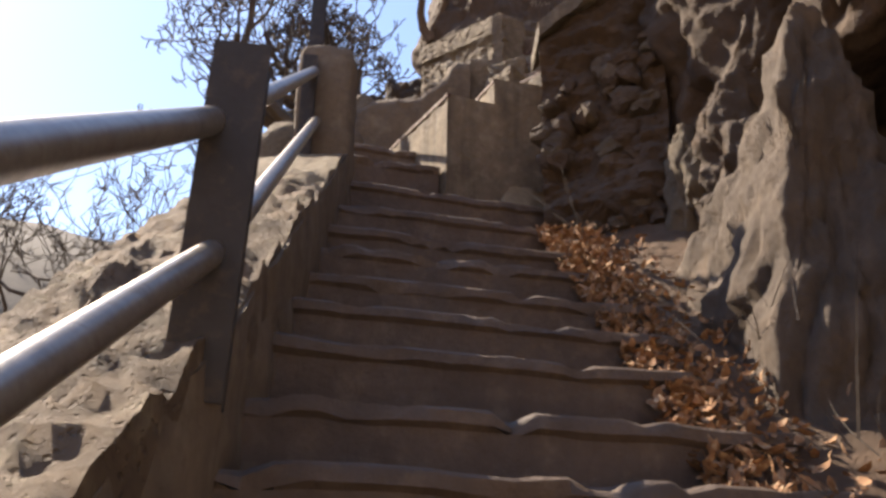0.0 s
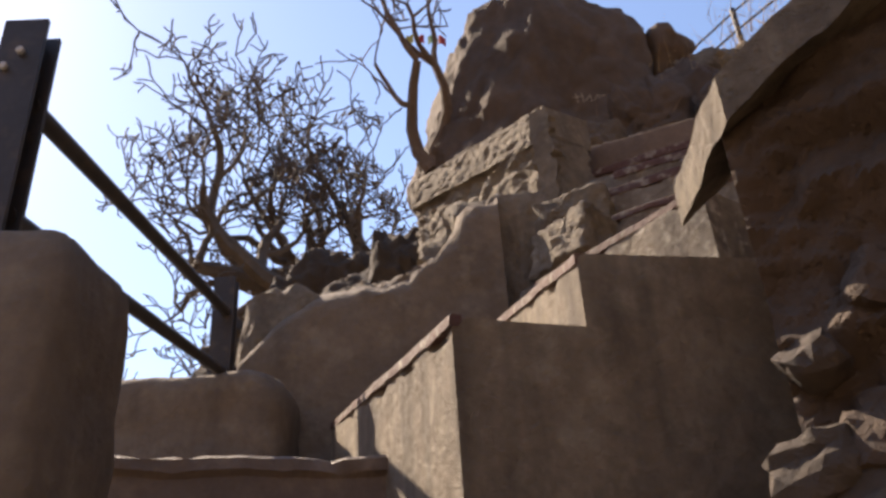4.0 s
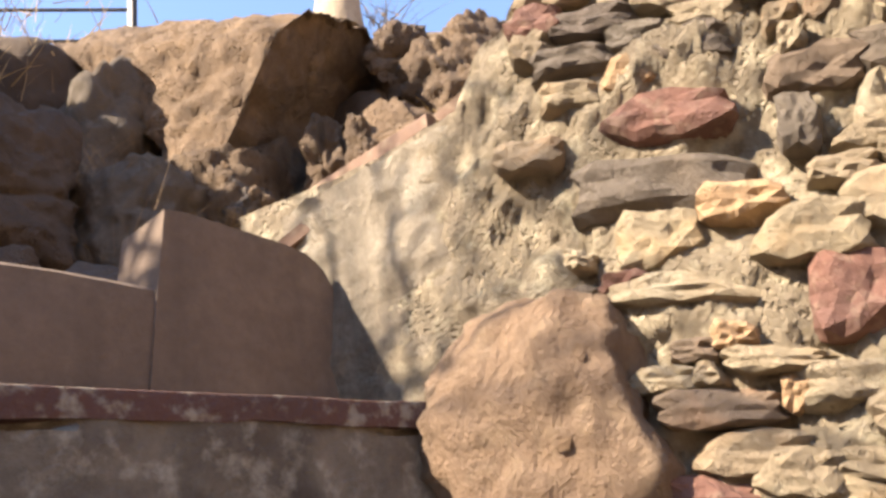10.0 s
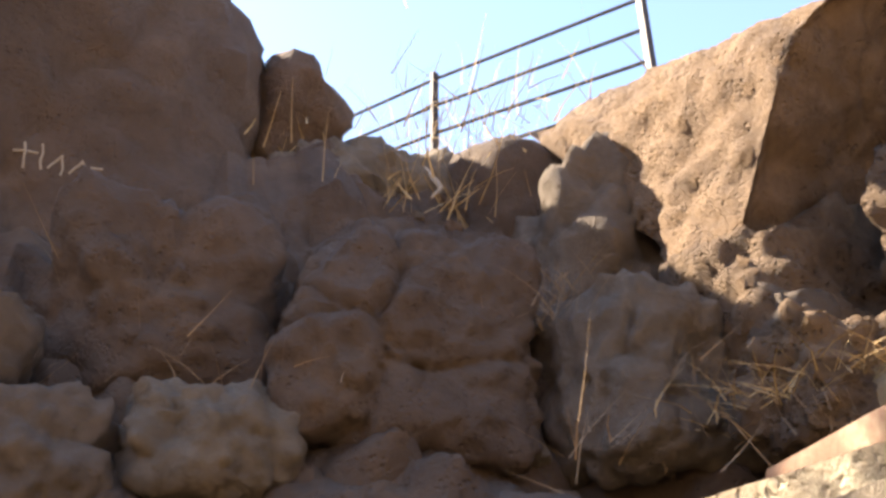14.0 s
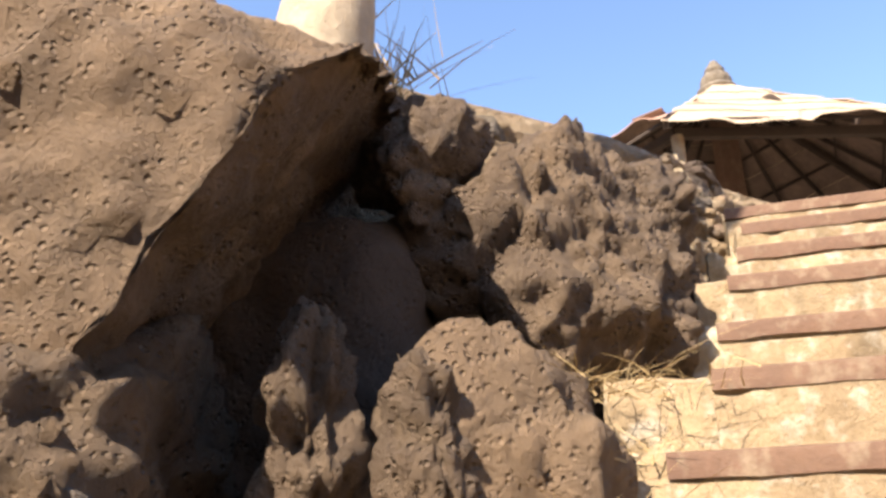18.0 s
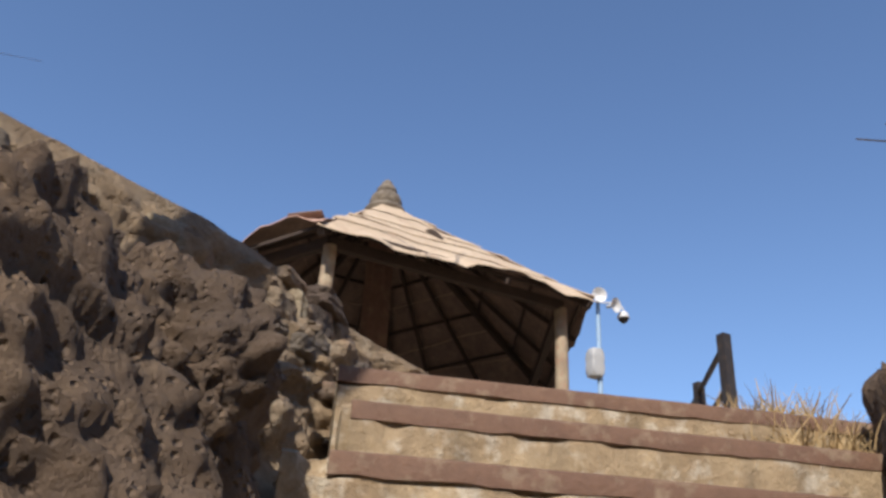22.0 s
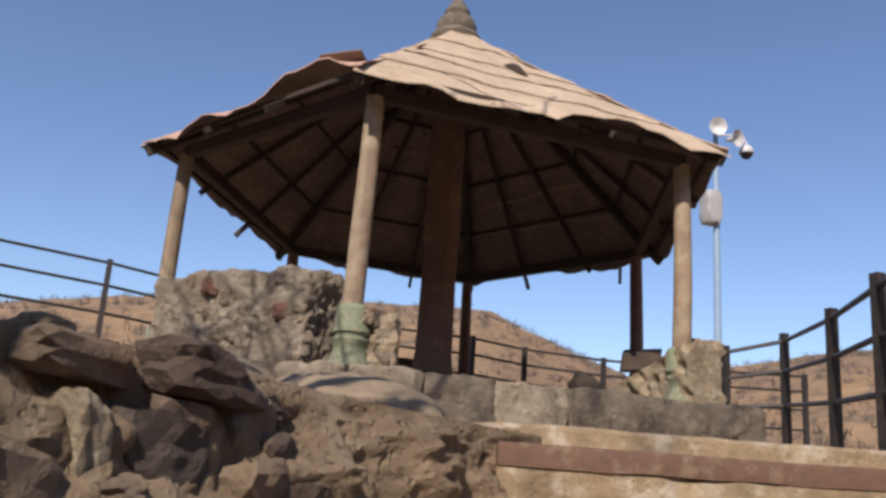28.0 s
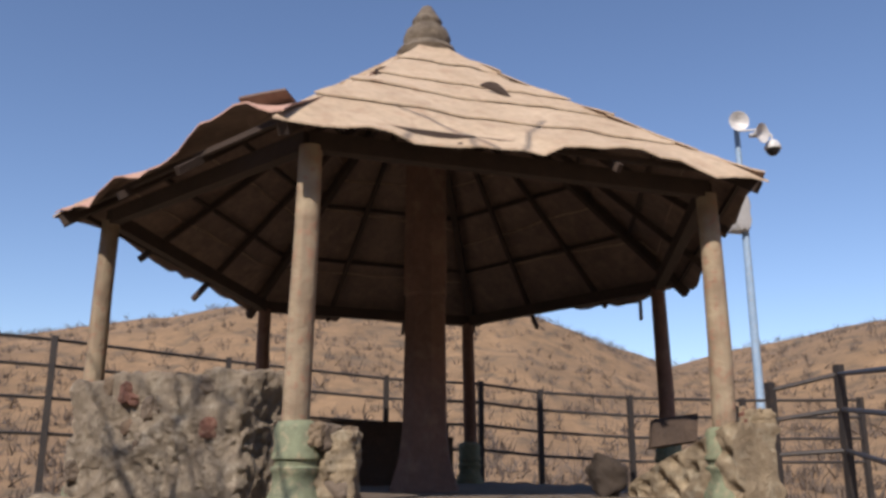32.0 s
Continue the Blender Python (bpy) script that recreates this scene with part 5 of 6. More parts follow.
v, f = lathe([(0.26, 0.0), (0.28, 0.05), (0.25, 0.10), (0.20, 0.13), (0.22, 0.20), (0.19, 0.28), (0.13, 0.33), (0.14, 0.38), (0.09, 0.46), (0.05, 0.53), (0.0, 0.56)], 16, (GC[0], GC[1], ZA - 0.05))
mk("finial", v, f, CHIPPED, gaz, "weathered grey stone finial")
# torn flap, hanging strip, drip bracket
fa, fb = hexpt(0, 2.75), hexpt(5, 2.75)
v, f = sheet([[tuple(fa * (1 - u) + fb * u * 1.0 + np.array([0, 0, ZE + 0.18 - 0.05 * u + 0.20 * w * math.sin(u * 3.1)]) + np.array([0.25 * w * -0.5, 0.25 * w * 0.3, 0])) for u in np.linspace(0.02, 0.20, 9)] for w in np.linspace(0, 1, 5)], 0.012, (0, 0, 1))
mk("torn_flap", v, f, ROOFUNDER, gaz, "curled torn flap of roof sheet")

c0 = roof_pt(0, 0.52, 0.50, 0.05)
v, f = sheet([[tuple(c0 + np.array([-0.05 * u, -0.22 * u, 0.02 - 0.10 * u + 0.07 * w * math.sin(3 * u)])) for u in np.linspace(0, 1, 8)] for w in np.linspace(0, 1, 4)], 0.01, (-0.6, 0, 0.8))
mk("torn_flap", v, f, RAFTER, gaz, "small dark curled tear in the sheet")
for u0, u1 in ((0.18, 0.195),):
    v, f = sheet([[tuple(roof_pt(2, u, 0.99, -0.02 - 0.24 * w)) for u in np.linspace(u0, u1, 3)] for w in np.linspace(0, 1, 4)], 0.004, (-0.9, 0.3, 0))
    mk("hanging_strip", v, f, GREYBOX, gaz, "loose pale strip hanging from the eave")

# masonry bench blocks between the posts
def block_wall(name, a, b, z0, z1, thick, label, seed, stones=24, mat=CEMENT):
    a, b = np.array(a, float), np.array(b, float)
    d = (b - a) / np.linalg.norm(b - a)
    nrm = np.array([d[1], -d[0]])
    e = thing(name, (*((a + b) / 2), z0), label, "masonry block")
    c = (a + b) / 2
    v, f = soft_box((0, 0, 0), (np.linalg.norm(b - a) / 2, thick / 2, (z1 - z0) / 2), seed, amp=0.035, power=18, sub=6, fine=0.024, freq=5.0)
    m = np.array([[d[0], -d[1], 0], [d[1], d[0], 0], [0, 0, 1]])
    mk("body", v @ m.T + np.array([c[0], c[1], (z0 + z1) / 2]), f, mat, e)
    for n in range(stones):
        s = rng.uniform(0.04, 0.96)
        side = rng.choice([-1, 1])
        p = a + (b - a) * s + nrm * side * (thick / 2 - 0.055)
        zz = z0 + (z1 - z0) * (rng.uniform(0.86, 0.98) if n % 2 else rng.uniform(0.1, 0.8))
        stone(e, (p[0], p[1], zz), (rng.uniform(0.12, 0.22), rng.uniform(0.10, 0.16), rng.uniform(0.08, 0.15)), BRICK if rng.rand() < 0.16 else (CEMENT if rng.rand() < 0.5 else STONE), turn=rng.uniform(0, 180))
    return e


block_wall("masonry_bench", (8.62, 5.72), (10.0, 6.72), Z0, 10.34, 0.42, "ruined rain-streaked plaster block between the gazebo posts", 14, 22, STREAKED)
block_wall("masonry_stub", (8.20, 5.28), (8.34, 5.62), Z0, 9.98, 0.25, "broken rubble stub beside a post", 15, 8, MORTAR)
scallop = thing("masonry_bench", (8.45, 3.4, Z0), "broken rubble bench with scalloped pale mortar", "masonry block")


def scallop_face(u, w):
    top = Z0 + 0.06 + 0.42 * (1 - u) ** 0.8
    return (8.08 + 1.04 * u, 3.06 + 0.16 * u, Z0 - 0.02 + (top - Z0) * w)


us, ws = np.linspace(0, 1, 90), np.linspace(0, 1, 50)
g = np.array([[scallop_face(u, w) for u in us] for w in ws])
fl = g.reshape(-1, 3)
fl[:, 1] -= 0.09 * np.exp(-(worley(fl * 8.5)[0] / 0.30) ** 2) - 0.03 * fbm(fl * 6, 3)
v, f = sheet(fl.reshape(g.shape), 0.34, (-0.15, 0.99, 0))
mk("body", v, f, MORTAR, scallop)
rock("boulder", (9.22, 3.30, 9.72), (0.14, 0.15, 0.16), 93, BLACKROCK, "small dark rock at the bench's end", "rock")
block_wall("masonry_stub", (8.5, 2.62), (8.75, 2.5), Z0, 10.15, 0.28, "broken rubble stub beside a post", 17, 8, MORTAR)
block_wall("low_rubble_wall", (10.2, 1.3), (11.6, 0.35), 9.15, 9.62, 0.35, "low rubble kerb wall by the fence", 18, 24, MORTAR)
block_wall("low_rubble_wall", (7.6, 7.3), (9.6, 8.6), 9.15, 9.55, 0.5, "low weathered stone kerb beside the gazebo", 19, 20, MORTAR)
slab = thing("leaning_slab", (9.2, 2.7, 9.9), "dark stone slab leaning on the rubble bench", "stone slab")
v, f = sheet([[(9.1 + 0.12 * w, 3.0 - 0.38 * u - 0.10 * w, 9.93 + 0.20 * w + 0.05 * u) for u in np.linspace(0, 1, 6)] for w in np.linspace(0, 1, 4)], 0.06, (-0.9, 0.1, 0.3))
mk("slab", v, f, DARKROCK, slab, smooth=False)
# bench coloured in dark basalt to stand for the shade under the roof
seat = thing("stone_bench", (12.2, 5.0, 9.6), "stone bench along the gazebo's far side, its shade put into the dark colour", "bench")
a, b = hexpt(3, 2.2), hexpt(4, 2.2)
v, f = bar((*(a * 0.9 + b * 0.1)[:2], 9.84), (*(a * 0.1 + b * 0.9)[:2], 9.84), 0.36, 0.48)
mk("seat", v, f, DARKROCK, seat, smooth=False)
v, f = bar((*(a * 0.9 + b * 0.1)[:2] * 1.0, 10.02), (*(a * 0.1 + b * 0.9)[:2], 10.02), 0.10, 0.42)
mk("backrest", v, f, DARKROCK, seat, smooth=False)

# two rounded mounds on the terrace
rock("mound_rock", (7.15, 6.62, 9.20), (0.66, 0.48, 0.30), 91, SOIL, "rounded dusty outcrop on the terrace", "rock", "terrace outcrops", amp=0.03, fine=0.004, lump=0.0, cuts=0, power=2.2)
rock("mound_rock", (6.35, 6.05, 9.13), (0.60, 0.45, 0.25), 92, SOIL, "rounded dusty outcrop on the terrace", "rock", "terrace outcrops", amp=0.03, fine=0.004, lump=0.0, cuts=0, power=2.2)

# ---- camera pole ----
cctv = thing("camera_pole", (13.02, -0.95, 9.2), "tall pale blue pole with two horn speakers and a dome camera", "camera pole")
PX, PY = 13.02, -0.95
RT = np.array([-0.296, -0.955])
v, f = tube([(PX, PY, 9.1), (PX, PY, 12.2), (PX, PY, 14.52)], [0.062, 0.05, 0.036], 14)
mk("pole", v, f, POLEBLUE, cctv)


def off(r, z, fwd=0.0):
    q = RT * r + np.array([-0.955, 0.296]) * fwd
    return np.array([PX + q[0], PY + q[1], z])


for r, z, tilt in ((-0.04, 14.36, 1), (0.17, 14.20, -1)):
    prof = [(0.03, 0.0), (0.035, 0.08), (0.07, 0.15), (0.135, 0.20), (0.14, 0.21), (0.125, 0.205), (0.05, 0.15), (0.0, 0.14)]
    v, f = lathe(prof, 18)
    way = Vector((-0.85, 0.25 * tilt, -0.1)).normalized()
    m = way.to_track_quat("Z", "Y").to_matrix()
    sp = mk("horn_speaker", [m @ Vector(p) + Vector(off(r, z, 0.02)) for p in v], f, WHITE, cctv, "white round horn speaker")
v, f = tube([off(0, 14.28), off(0.30, 14.30), off(0.42, 14.29), off(0.48, 14.20), off(0.48, 14.14)], 0.016, 8)
mk("arm", v, f, WHITE, cctv)
v, f = lathe([(0.03, 0.13), (0.07, 0.11), (0.105, 0.05), (0.115, 0.0), (0.11, -0.01), (0.0, -0.012)], 18, off(0.48, 14.02))
dome = mk("dome_camera", v, f, WHITE, cctv)
v, f = lathe([(0.0, -0.105), (0.05, -0.09), (0.085, -0.05), (0.098, -0.012)], 18, off(0.48, 14.02))
mk("dome_glass", v, f, BLACKGLASS, dome, "black smoked dome")
v, f = soft_box(off(-0.09, 13.08, 0.02), (0.13, 0.13, 0.26), 2, amp=0.0, power=12, sub=3, fine=0.0)
mk("junction_box", v, f, GREYBOX, cctv, "pale grey junction box")
v, f = tube([off(-0.06, 12.84), off(-0.02, 12.78), off(0.04, 12.80), off(0.03, 12.9)], 0.012, 6)
mk("cable_loop", v, f, BLACKRAIL, cctv)


# ---- fences ----
def fence(name, posts, rails, label, post_w=0.06, rail_r=0.018, mat=BLACKRAIL, sag=0.0):
    """Posts as (x, y, ground, top) with bars between them at shares of their height."""
    e = thing(name, (posts[0][0], posts[0][1], posts[0][2]), label, "fence")
    for x, y, z0, z1 in posts:
        v, f = bar((x, y, z0 - 0.7), (x, y, z1), post_w, post_w)
        mk("post", v, f, mat, e, smooth=False)
    for (xa, ya, a0, a1), (xb, yb, b0, b1) in zip(posts, posts[1:]):
        for s in rails:
            v, f = tube([(xa, ya, a0 + (a1 - a0) * s), (xb, yb, b0 + (b1 - b0) * s)], rail_r, 7)
            mk("rail", v, f, mat, e)
    return e


fence("terrace_fence", [(11.9, 11.5, 9.75, 11.2), (12.4, 9.4, 9.72, 11.12), (12.97, 7.41, 9.68, 11.06), (13.85, 5.65, 9.62, 11.0), (13.95, 3.75, 9.6, 10.86), (13.59, 2.65, 9.62, 10.79), (13.38, 1.96, 9.56, 10.69), (13.06, 0.91, 9.5, 10.62), (12.66, -0.41, 9.5, 10.59), (12.25, -1.8, 9.5, 10.6)],
      (0.30, 0.55, 0.78, 0.97), "black metal bar fence round the terrace edge")
fence("stair_fence", [(5.69, 3.23, 9.3, 10.34), (6.95, 2.36, 9.36, 10.47), (8.33, 1.44, 9.45, 10.55), (10.48, 0.07, 9.62, 10.75), (10.9, 0.55, 9.62, 10.6)], (0.28, 0.62, 0.92), "dark steel post and pipe fence beside the terrace", 0.075, 0.024, STEEL)
fence("ridge_fence", [(0.4, 15.2, 10.2, 11.7), (1.35, 14.2, 10.5, 11.76), (2.26, 12.9, 10.5, 11.84), (3.35, 11.1, 10.3, 11.69)], (0.22, 0.47, 0.71, 0.95), "thin grey metal bar fence on the ridge", 0.06, 0.017, STEEL)

# ---- trees ----
def bare_tree(name, base, label, mat, seed, stems, length, levels=5, radius=0.16, curl=0.35, lift=0.10, twig=0.006, into=None):
    """A leafless tree: tapering, bending limbs that fork into twigs."""
    rs = random.Random(seed)
    e = into or thing(name, base, label, "tree")
    limbs = {0: [], 1: []}
    count = [0]

    def grow(p, d, ln, r, level):
        if count[0] > 5600:
            return
        n = 5 if level < 2 else (4 if level < 4 else 3)
        pts, rad = [p], [r]
        for i in range(n):
            d = (d + Vector((rs.uniform(-1, 1), rs.uniform(-1, 1), rs.uniform(-0.8, 1))) * curl + Vector((0, 0, lift))).normalized()
            p = p + d * (ln / n)
            pts.append(p)
            rad.append(max(twig, r * (1 - 0.45 * (i + 1) / n)))
        count[0] += 1
        limbs[0 if level < 2 else 1].append(tube(pts, rad, 7 if level < 2 else (5 if level < 4 else 3)))
        if level >= levels:
            return
        kids = rs.choice((2, 3, 3)) if level < 3 else rs.choice((2, 3))
        for k in range(kids):
            i = rs.randint(2, n) if k else n
            away = Vector((rs.uniform(-1, 1), rs.uniform(-1, 1), rs.uniform(-0.5, 0.9))).normalized()
            grow(pts[i], (d * 0.7 + away * 0.85).normalized(), ln * rs.uniform(0.55, 0.82), max(twig, rad[i] * rs.uniform(0.55, 0.8)), level + 1)

    for d, share in stems:
        grow(Vector(base) - Vector((0, 0, 0.3)), Vector(d).normalized(), length * share, radius * (0.6 + 0.4 * share), 0)
    mk("limbs" if into else "trunk", *joined(limbs[0]), mat, e)
    tagged(mk("crown", *joined(limbs[1]), mat, e), kind="stuff")
    return e


bare_tree("bare_tree", (-4.55, 18.75, 11.0), "leafless gnarled tree with a wide tangled crown", BARK, 4, [((-1.0, 0.1, 0.12), 1.0), ((-0.8, -0.2, 0.55), 1.0), ((-0.3, 0.1, 0.95), 0.95), ((0.35, -0.1, 0.9), 0.9), ((0.85, 0.2, 0.5), 0.85), ((-0.6, 0.3, 0.7), 0.9), ((-1.0, -0.1, -0.08), 1.0), ((-0.95, 0.2, 0.3), 1.05)], 2.75, levels=6, radius=0.25, curl=0.50, lift=0.0, twig=0.017)
bare_tree("bare_tree", (-1.98, 10.1, 7.95), "crooked brown leafless tree rooted on the cliff edge", BROWNBARK, 9, [((-0.45, -0.1, 0.9), 1.0), ((-0.05, 0.0, 1.0), 1.0)], 1.05, levels=4, radius=0.07, curl=0.42, twig=0.007)
bare_tree("bare_sapling", (-5.0, 7.6, 2.4), "thin leafless sapling on the slope below the railing", BARK, 12, [((0.05, 0.0, 1.0), 1.0), ((-0.3, 0.0, 0.8), 0.8)], 1.25, levels=5, radius=0.05, curl=0.30, twig=0.005)
bare_tree("bare_sapling", (-4.6, 9.6, 3.6), "thin leafless sapling on the slope below the railing", BARK, 15, [((0.1, 0.0, 1.0), 1.0), ((-0.5, 0.0, 0.7), 0.9)], 1.1, levels=5, radius=0.05, curl=0.32, twig=0.006)
bare_tree("bare_sapling", (-7.2, 12.0, 3.2), "thin leafless sapling on the slope below the railing", BARK, 17, [((0.1, 0.0, 1.0), 1.0), ((-0.5, 0.0, 0.7), 0.9)], 1.7, levels=5, radius=0.06, curl=0.30, twig=0.008)
bare_tree("bare_tree", (3.85, -0.15, 9.3), "dead tree with bare hooked twigs beyond the steps", BARK, 21, [((0.0, 0.05, 1.0), 1.0), ((-0.2, 0.2, 0.9), 0.9)], 1.9, levels=5, radius=0.09, curl=0.28, twig=0.009)

trunk = thing("pale_tree_trunk", (2.25, 8.45, 8.4), "stout pale-barked tree trunk growing from the boulders", "tree")
v, f = tube([(2.13, 8.40, 8.60), (2.11, 8.37, 8.78), (2.10, 8.35, 8.95), (2.06, 8.34, 9.3), (2.02, 8.38, 9.9), (2.10, 8.42, 10.6), (2.14, 8.45, 11.4)], [0.15, 0.125, 0.105, 0.10, 0.095, 0.085, 0.07], 16)
q = np.array([tuple(p) for p in v])
q = q + 0.012 * np.stack([fbm(q * 6 + k * 9, 3) for k in range(3)], 1)
mk("trunk", q, f, PALEBARK, trunk)
for pts in ([(2.06, 8.40, 10.4), (1.7, 8.3, 11.0), (1.5, 8.1, 11.8)], [(2.12, 8.44, 11.1), (2.4, 8.3, 11.7), (2.5, 8.3, 12.4)]):
    v, f = tube(pts, [0.06, 0.045, 0.03], 8)
    mk("branch", v, f, PALEBARK, trunk)

bare_tree("", (2.14, 8.45, 11.35), "", PALEBARK, 31, [((1.0, 0.12, 0.38), 1.0), ((1.0, 0.28, 0.55), 0.95), ((0.9, 0.02, 0.6), 1.0), ((0.9, 0.45, 0.4), 0.9), ((0.3, 0.4, 1.0), 0.8)], 2.8, levels=3, radius=0.08, curl=0.20, lift=0.02, twig=0.010, into=trunk)

# ---- leaf litter, straw and stalks ----
def slope1(y):
    return 2.81 + (y - 4.93) * 0.72


us, ws = np.linspace(0, 1, 60), np.linspace(0, 1, 10)
g = np.array([[(-1.08 + 0.42 * (1 - u) * 1.0 + (0.75 * w), 5.1 - 5.2 * (1 - u), slope1(5.1 - 5.2 * (1 - u)) - 0.10 + 0.16 * w * w) for u in us] for w in ws])
fl = g.reshape(-1, 3)
fl[:, 2] += 0.04 * fbm(fl * 4, 3)
v, f = sheet(fl.reshape(g.shape), 0.5, (0, 0, 1))
tagged(mk("verge", v, f, REDSOIL), "strip of bare earth between the steps and the cliff", "ground", kind="structure")

lrng = np.random.RandomState(3)
lv, lf = [], []
for n in range(5200):
    y = lrng.uniform(0.3, 5.0)
    u = 1 - (5.1 - y) / 5.2
    x0 = -1.08 + 0.42 * (1 - u)
    w = abs(lrng.normal(0.06, 0.26))
    x = x0 - 0.10 + 0.75 * w
    z = slope1(y) - 0.10 + 0.16 * w * w + lrng.uniform(0.0, 0.08) + 0.03
    s = lrng.uniform(0.011, 0.034)
    ax = lrng.normal(size=3)
    ax /= np.linalg.norm(ax)
    up = np.array([0, 0, 1.0]) + 0.6 * lrng.normal(size=3)
    bx = np.cross(up, ax)
    bx /= np.linalg.norm(bx) + 1e-6
    nn_ = np.cross(ax, bx)
    c = np.array([x, y, z])
    k = len(lv)
    for sx, sy, sz in ((-1, 0, 0.15), (-0.4, 0.45, 0.0), (0.5, 0.38, 0.05), (1.1, 0, 0.3), (0.5, -0.38, 0.05), (-0.4, -0.45, 0.0), (0.0, 0.0, -0.18)):
        lv.append(c + s * (ax * sx + bx * sy + nn_ * sz))
    for a, b in ((0, 1), (1, 2), (2, 3), (3, 4), (4, 5), (5, 0)):
        lf.append([k + a, k + b, k + 6])
tagged(mk("leaf_litter", lv, lf, LEAF), "heap of crisp brown fallen leaves along the steps", "leaves", kind="stuff")


def blades(name, spots, label, seed, mat=STRAW, tall=0.25, width=0.004, flop=0.5, category="dry grass"):
    """Tufts of dry stalks; each spot is x, y, z, spread, count."""
    rs = np.random.RandomState(seed)
    v, f = [], []
    for x, y, z, spread, count in spots:
        for _ in range(count):
            p = np.array([x, y, z]) + np.append(rs.normal(0, spread, 2), -0.02)
            h = tall * rs.uniform(0.35, 1.25)
            lean = np.append(rs.normal(0, flop, 2), 1.0)
            lean /= np.linalg.norm(lean)
            side = np.cross(lean, rs.normal(size=3))
            side /= np.linalg.norm(side)
            bend = np.append(rs.normal(0, 0.5 * flop, 2), -0.2 * flop)
            k = len(v)
            w = width * rs.uniform(0.6, 1.4)
            for i, t in enumerate((0, 0.4, 0.75, 1.0)):
                c = p + lean * h * t + bend * h * t * t * 0.5
                v += [c - side * w * (1 - 0.8 * t), c + side * w * (1 - 0.8 * t)]
            for i in range(3):
                f.append([k + 2 * i, k + 2 * i + 1, k + 2 * i + 3, k + 2 * i + 2])
    return tagged(mk(name, v, f, mat), label, category, kind="stuff")


blades("straw_heap", [(1.50, 8.38, 7.09, 0.12, 420), (1.30, 8.55, 7.05, 0.12, 220), (1.72, 8.18, 7.10, 0.06, 150), (1.95, 7.74, 7.52, 0.07, 120), (1.75, 7.80, 7.40, 0.08, 120), (2.0, 7.72, 7.70, 0.10, 160)], "tangled heap of straw-coloured dry grass on the step end", 5, tall=0.13, width=0.0017, flop=1.5)
blades("dry_grass", [(3.15, 5.38, 8.60, 0.09, 600), (3.40, 5.24, 8.70, 0.11, 800), (3.6, 5.10, 8.84, 0.11, 700)], "bushy tuft of golden dry grass at the rubble wall's end", 6, tall=0.155, flop=0.6)
blades("dry_grass", [(0.9, 8.75, 6.95, 0.15, 14), (1.15, 8.80, 7.15, 0.12, 40), (1.05, 9.15, 7.55, 0.12, 120), (0.95, 9.0, 7.4, 0.08, 60), (0.15, 9.0, 7.1, 0.16, 14), (-0.2, 9.25, 7.15, 0.2, 14), (0.75, 8.50, 6.85, 0.2, 10), (1.2, 8.35, 6.95, 0.15, 30), (1.45, 8.45, 7.0, 0.12, 40), (-0.55, 9.3, 7.3, 0.2, 12)], "thin dry grass stalks between the boulders", 7, mat=DULLSTRAW, tall=0.17, width=0.0014, flop=0.8)
blades("dry_grass", [(0.85, 9.9, 8.15, 0.25, 160), (1.25, 10.0, 8.45, 0.25, 160), (0.6, 10.6, 8.6, 0.3, 160), (1.5, 10.4, 9.0, 0.4, 160), (2.2, 12.4, 10.6, 0.5, 220), (1.0, 13.5, 10.4, 0.5, 160), (2.30, 8.20, 8.66, 0.08, 60), (2.75, 8.6, 8.60, 0.1, 40)], "pale dry grass along the top of the bank", 8, tall=0.32, flop=0.5)
blades("dry_stalks", [(-0.32, 2.15, 0.95, 0.14, 26), (-0.42, 2.6, 1.25, 0.12, 20), (-0.55, 3.2, 1.7, 0.1, 14), (-0.85, 4.95, 2.85, 0.06, 22)], "brittle leafless stalks rising from the litter", 9, mat=BARK, tall=0.42, width=0.004, flop=0.6, category="dry plant")
hrng = np.random.RandomState(44)
for who, n, az0, az1, r0, r1, tall in (("hill_scrub", 5200, -165, -70, 60, 330, 2.0), ("bare_woodland", 3200, -40, 60, 25, 300, 3.2)):
    az = np.radians(hrng.uniform(az0, az1, n))
    rr = r0 * (r1 / r0) ** hrng.uniform(0, 1, n)
    hx, hy = 1.0 - rr * np.sin(az), 6.0 + rr * np.cos(az)
    hz = ground_height(hx, hy)
    blades(who, [(hx[k], hy[k], hz[k], 0.5, 7) for k in range(n)], "grey-brown leafless scrub scattered over the far slope", 45, mat=SCRUB, tall=tall, width=0.10, flop=0.55, category="scrub")

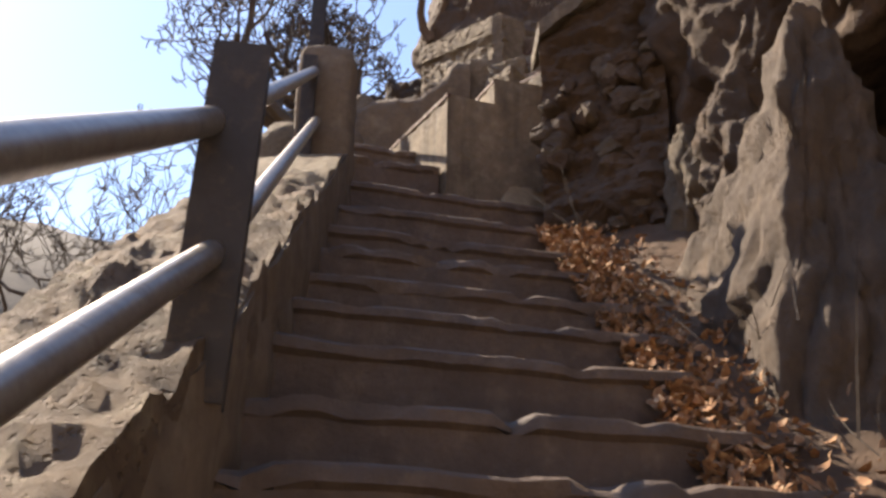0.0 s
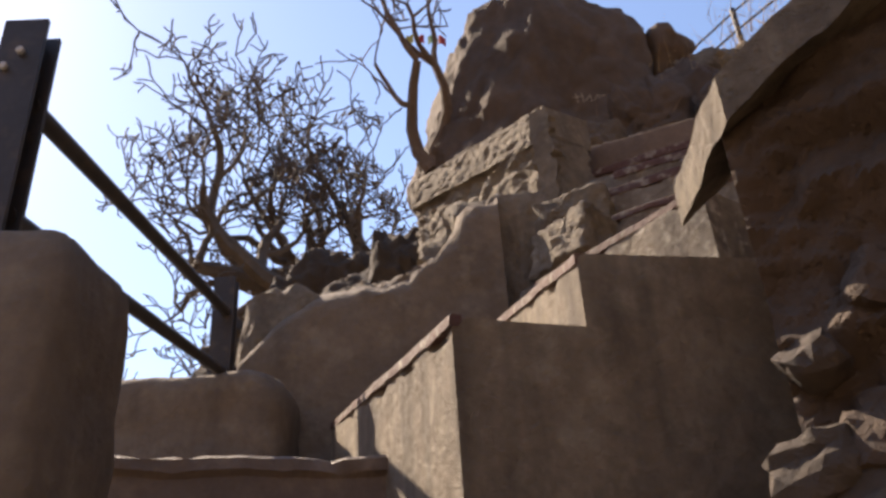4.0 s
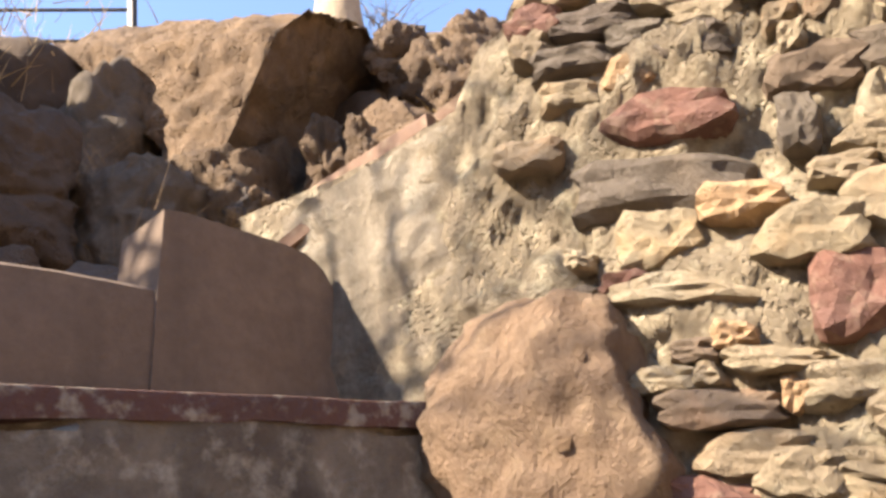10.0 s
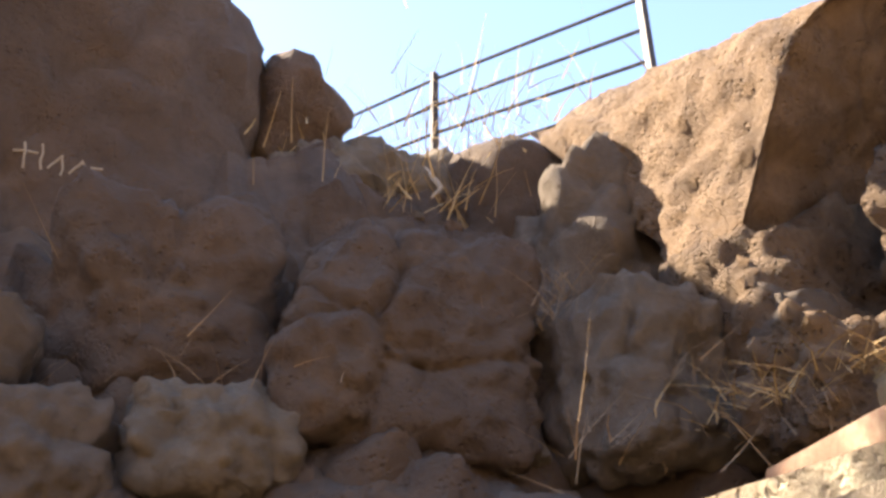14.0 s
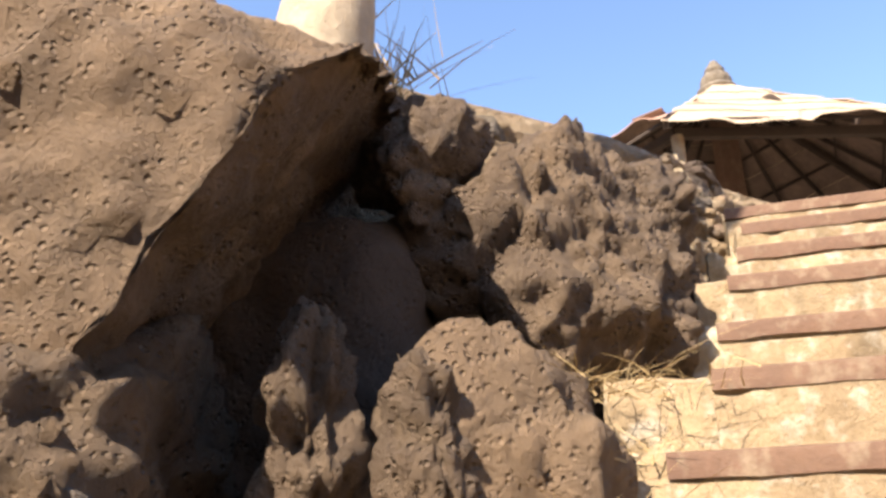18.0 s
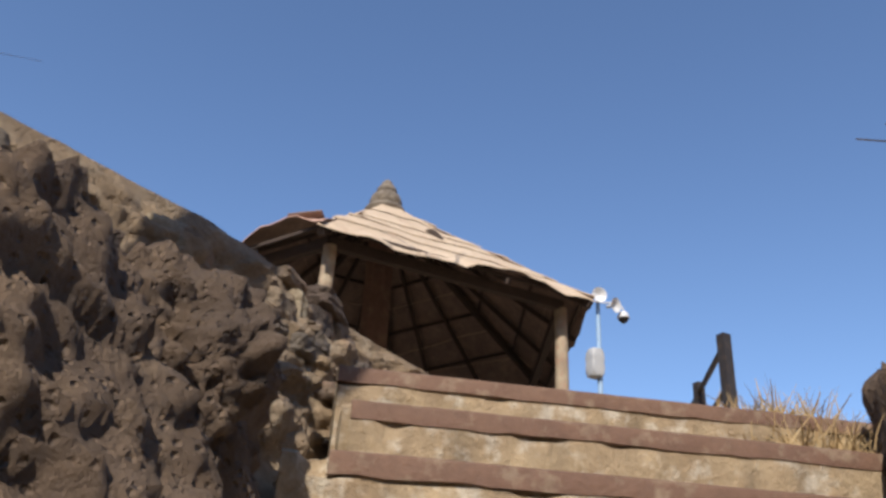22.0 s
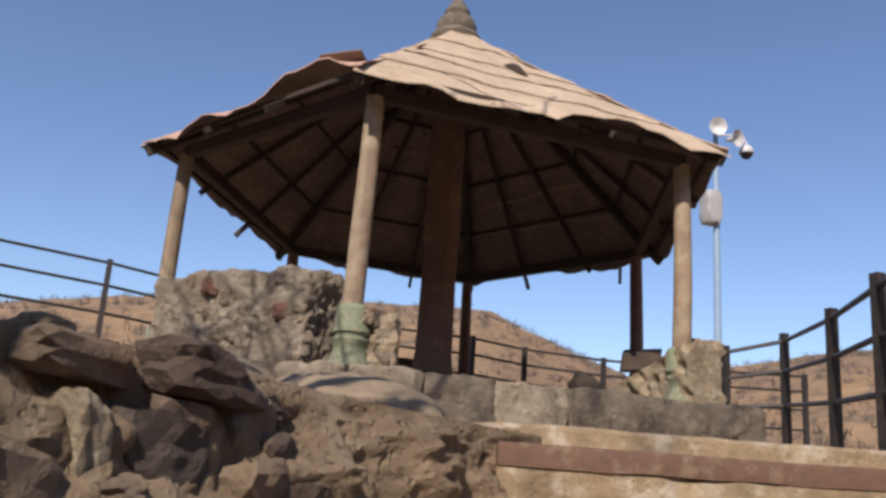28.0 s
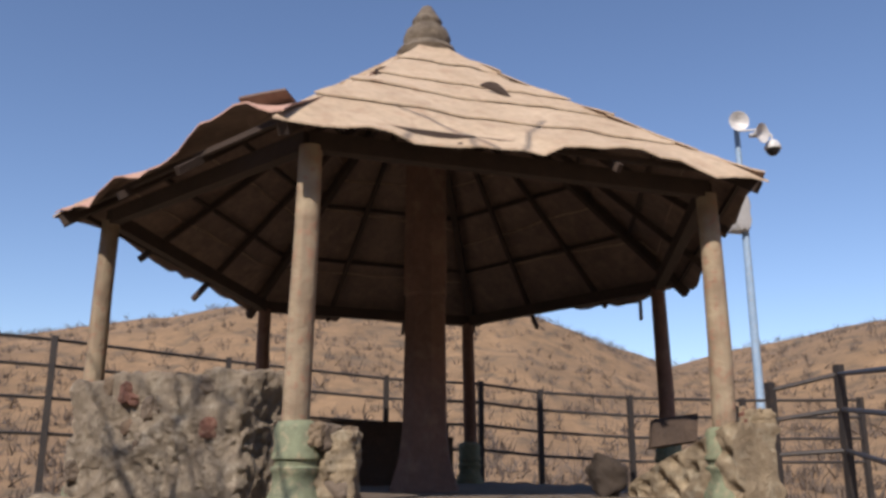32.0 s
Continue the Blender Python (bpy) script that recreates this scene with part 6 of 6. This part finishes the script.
# hanging roots and a fallen stick on the boulder
for n, pts in enumerate(([(1.45, 8.72, 8.28), (1.46, 9.0, 8.10), (1.44, 9.28, 8.02)], [(0.72, 10.15, 8.75), (0.70, 10.0, 8.45), (0.62, 9.85, 8.2), (0.5, 9.7, 8.0)], [(0.92, 9.95, 8.55), (0.95, 9.8, 8.35), (0.86, 9.7, 8.22)])):
    v, f = tube(pts, [0.007] * len(pts) if n == 0 else [0.012] * (len(pts) - 1) + [0.006], 6)
    tagged(mk("dead_root", v, f, PALEBARK), "pale bare root lying against the rocks", "root")

# chalk scrawl on the cliff boulder, and coloured cloth strips in the cliff-edge tree
cliff = bpy.data.objects["cliff_boulder"]
shape = BVHTree.FromPolygons([cliff.location + v.co for v in cliff.data.vertices], [tuple(f.vertices) for f in cliff.data.polygons])
scrawl = thing("chalk_scrawl", (-0.5, 9.6, 8.1), "faint illegible chalk marks on the dark boulder", "graffiti")
crng = random.Random(6)
for n, (x0, z0, x1, z1) in enumerate(((-0.63, 8.14, -0.61, 8.04), (-0.65, 8.10, -0.58, 8.11), (-0.57, 8.15, -0.56, 8.05), (-0.54, 8.06, -0.50, 8.12), (-0.50, 8.12, -0.49, 8.04), (-0.47, 8.05, -0.43, 8.11), (-0.43, 8.11, -0.42, 8.05), (-0.40, 8.09, -0.36, 8.10))):
    pts = []
    for t in (0, 0.33, 0.67, 1):
        hit = shape.ray_cast(Vector((x0 + (x1 - x0) * t + crng.uniform(-0.006, 0.006), 7.5, z0 + (z1 - z0) * t)), Vector((0, 1, 0)))[0]
        if hit:
            pts.append(hit + Vector((0, -0.001, 0)))
    if len(pts) > 1:
        mk("stroke", *tube(pts, 0.005, 5), CHALK, scrawl)
bunting = thing("cloth_strips", (-2.2, 9.6, 9.2), "small faded cloth strips tied in the bare tree", "cloth")
for n, m in enumerate((CLOTH_Y, CLOTH_R, CLOTH_G, CLOTH_R)):
    c = np.array([-2.12 + 0.10 * n, 9.75, 8.98 - 0.02 * n])
    mk("strip", *sheet([[tuple(c + np.array([0.07 * u, 0.02 * math.sin(5 * u + n), -0.10 * w - 0.02 * u])) for u in np.linspace(0, 1, 5)] for w in np.linspace(0, 1, 4)], 0.003, (0, -1, 0)), m, bunting)
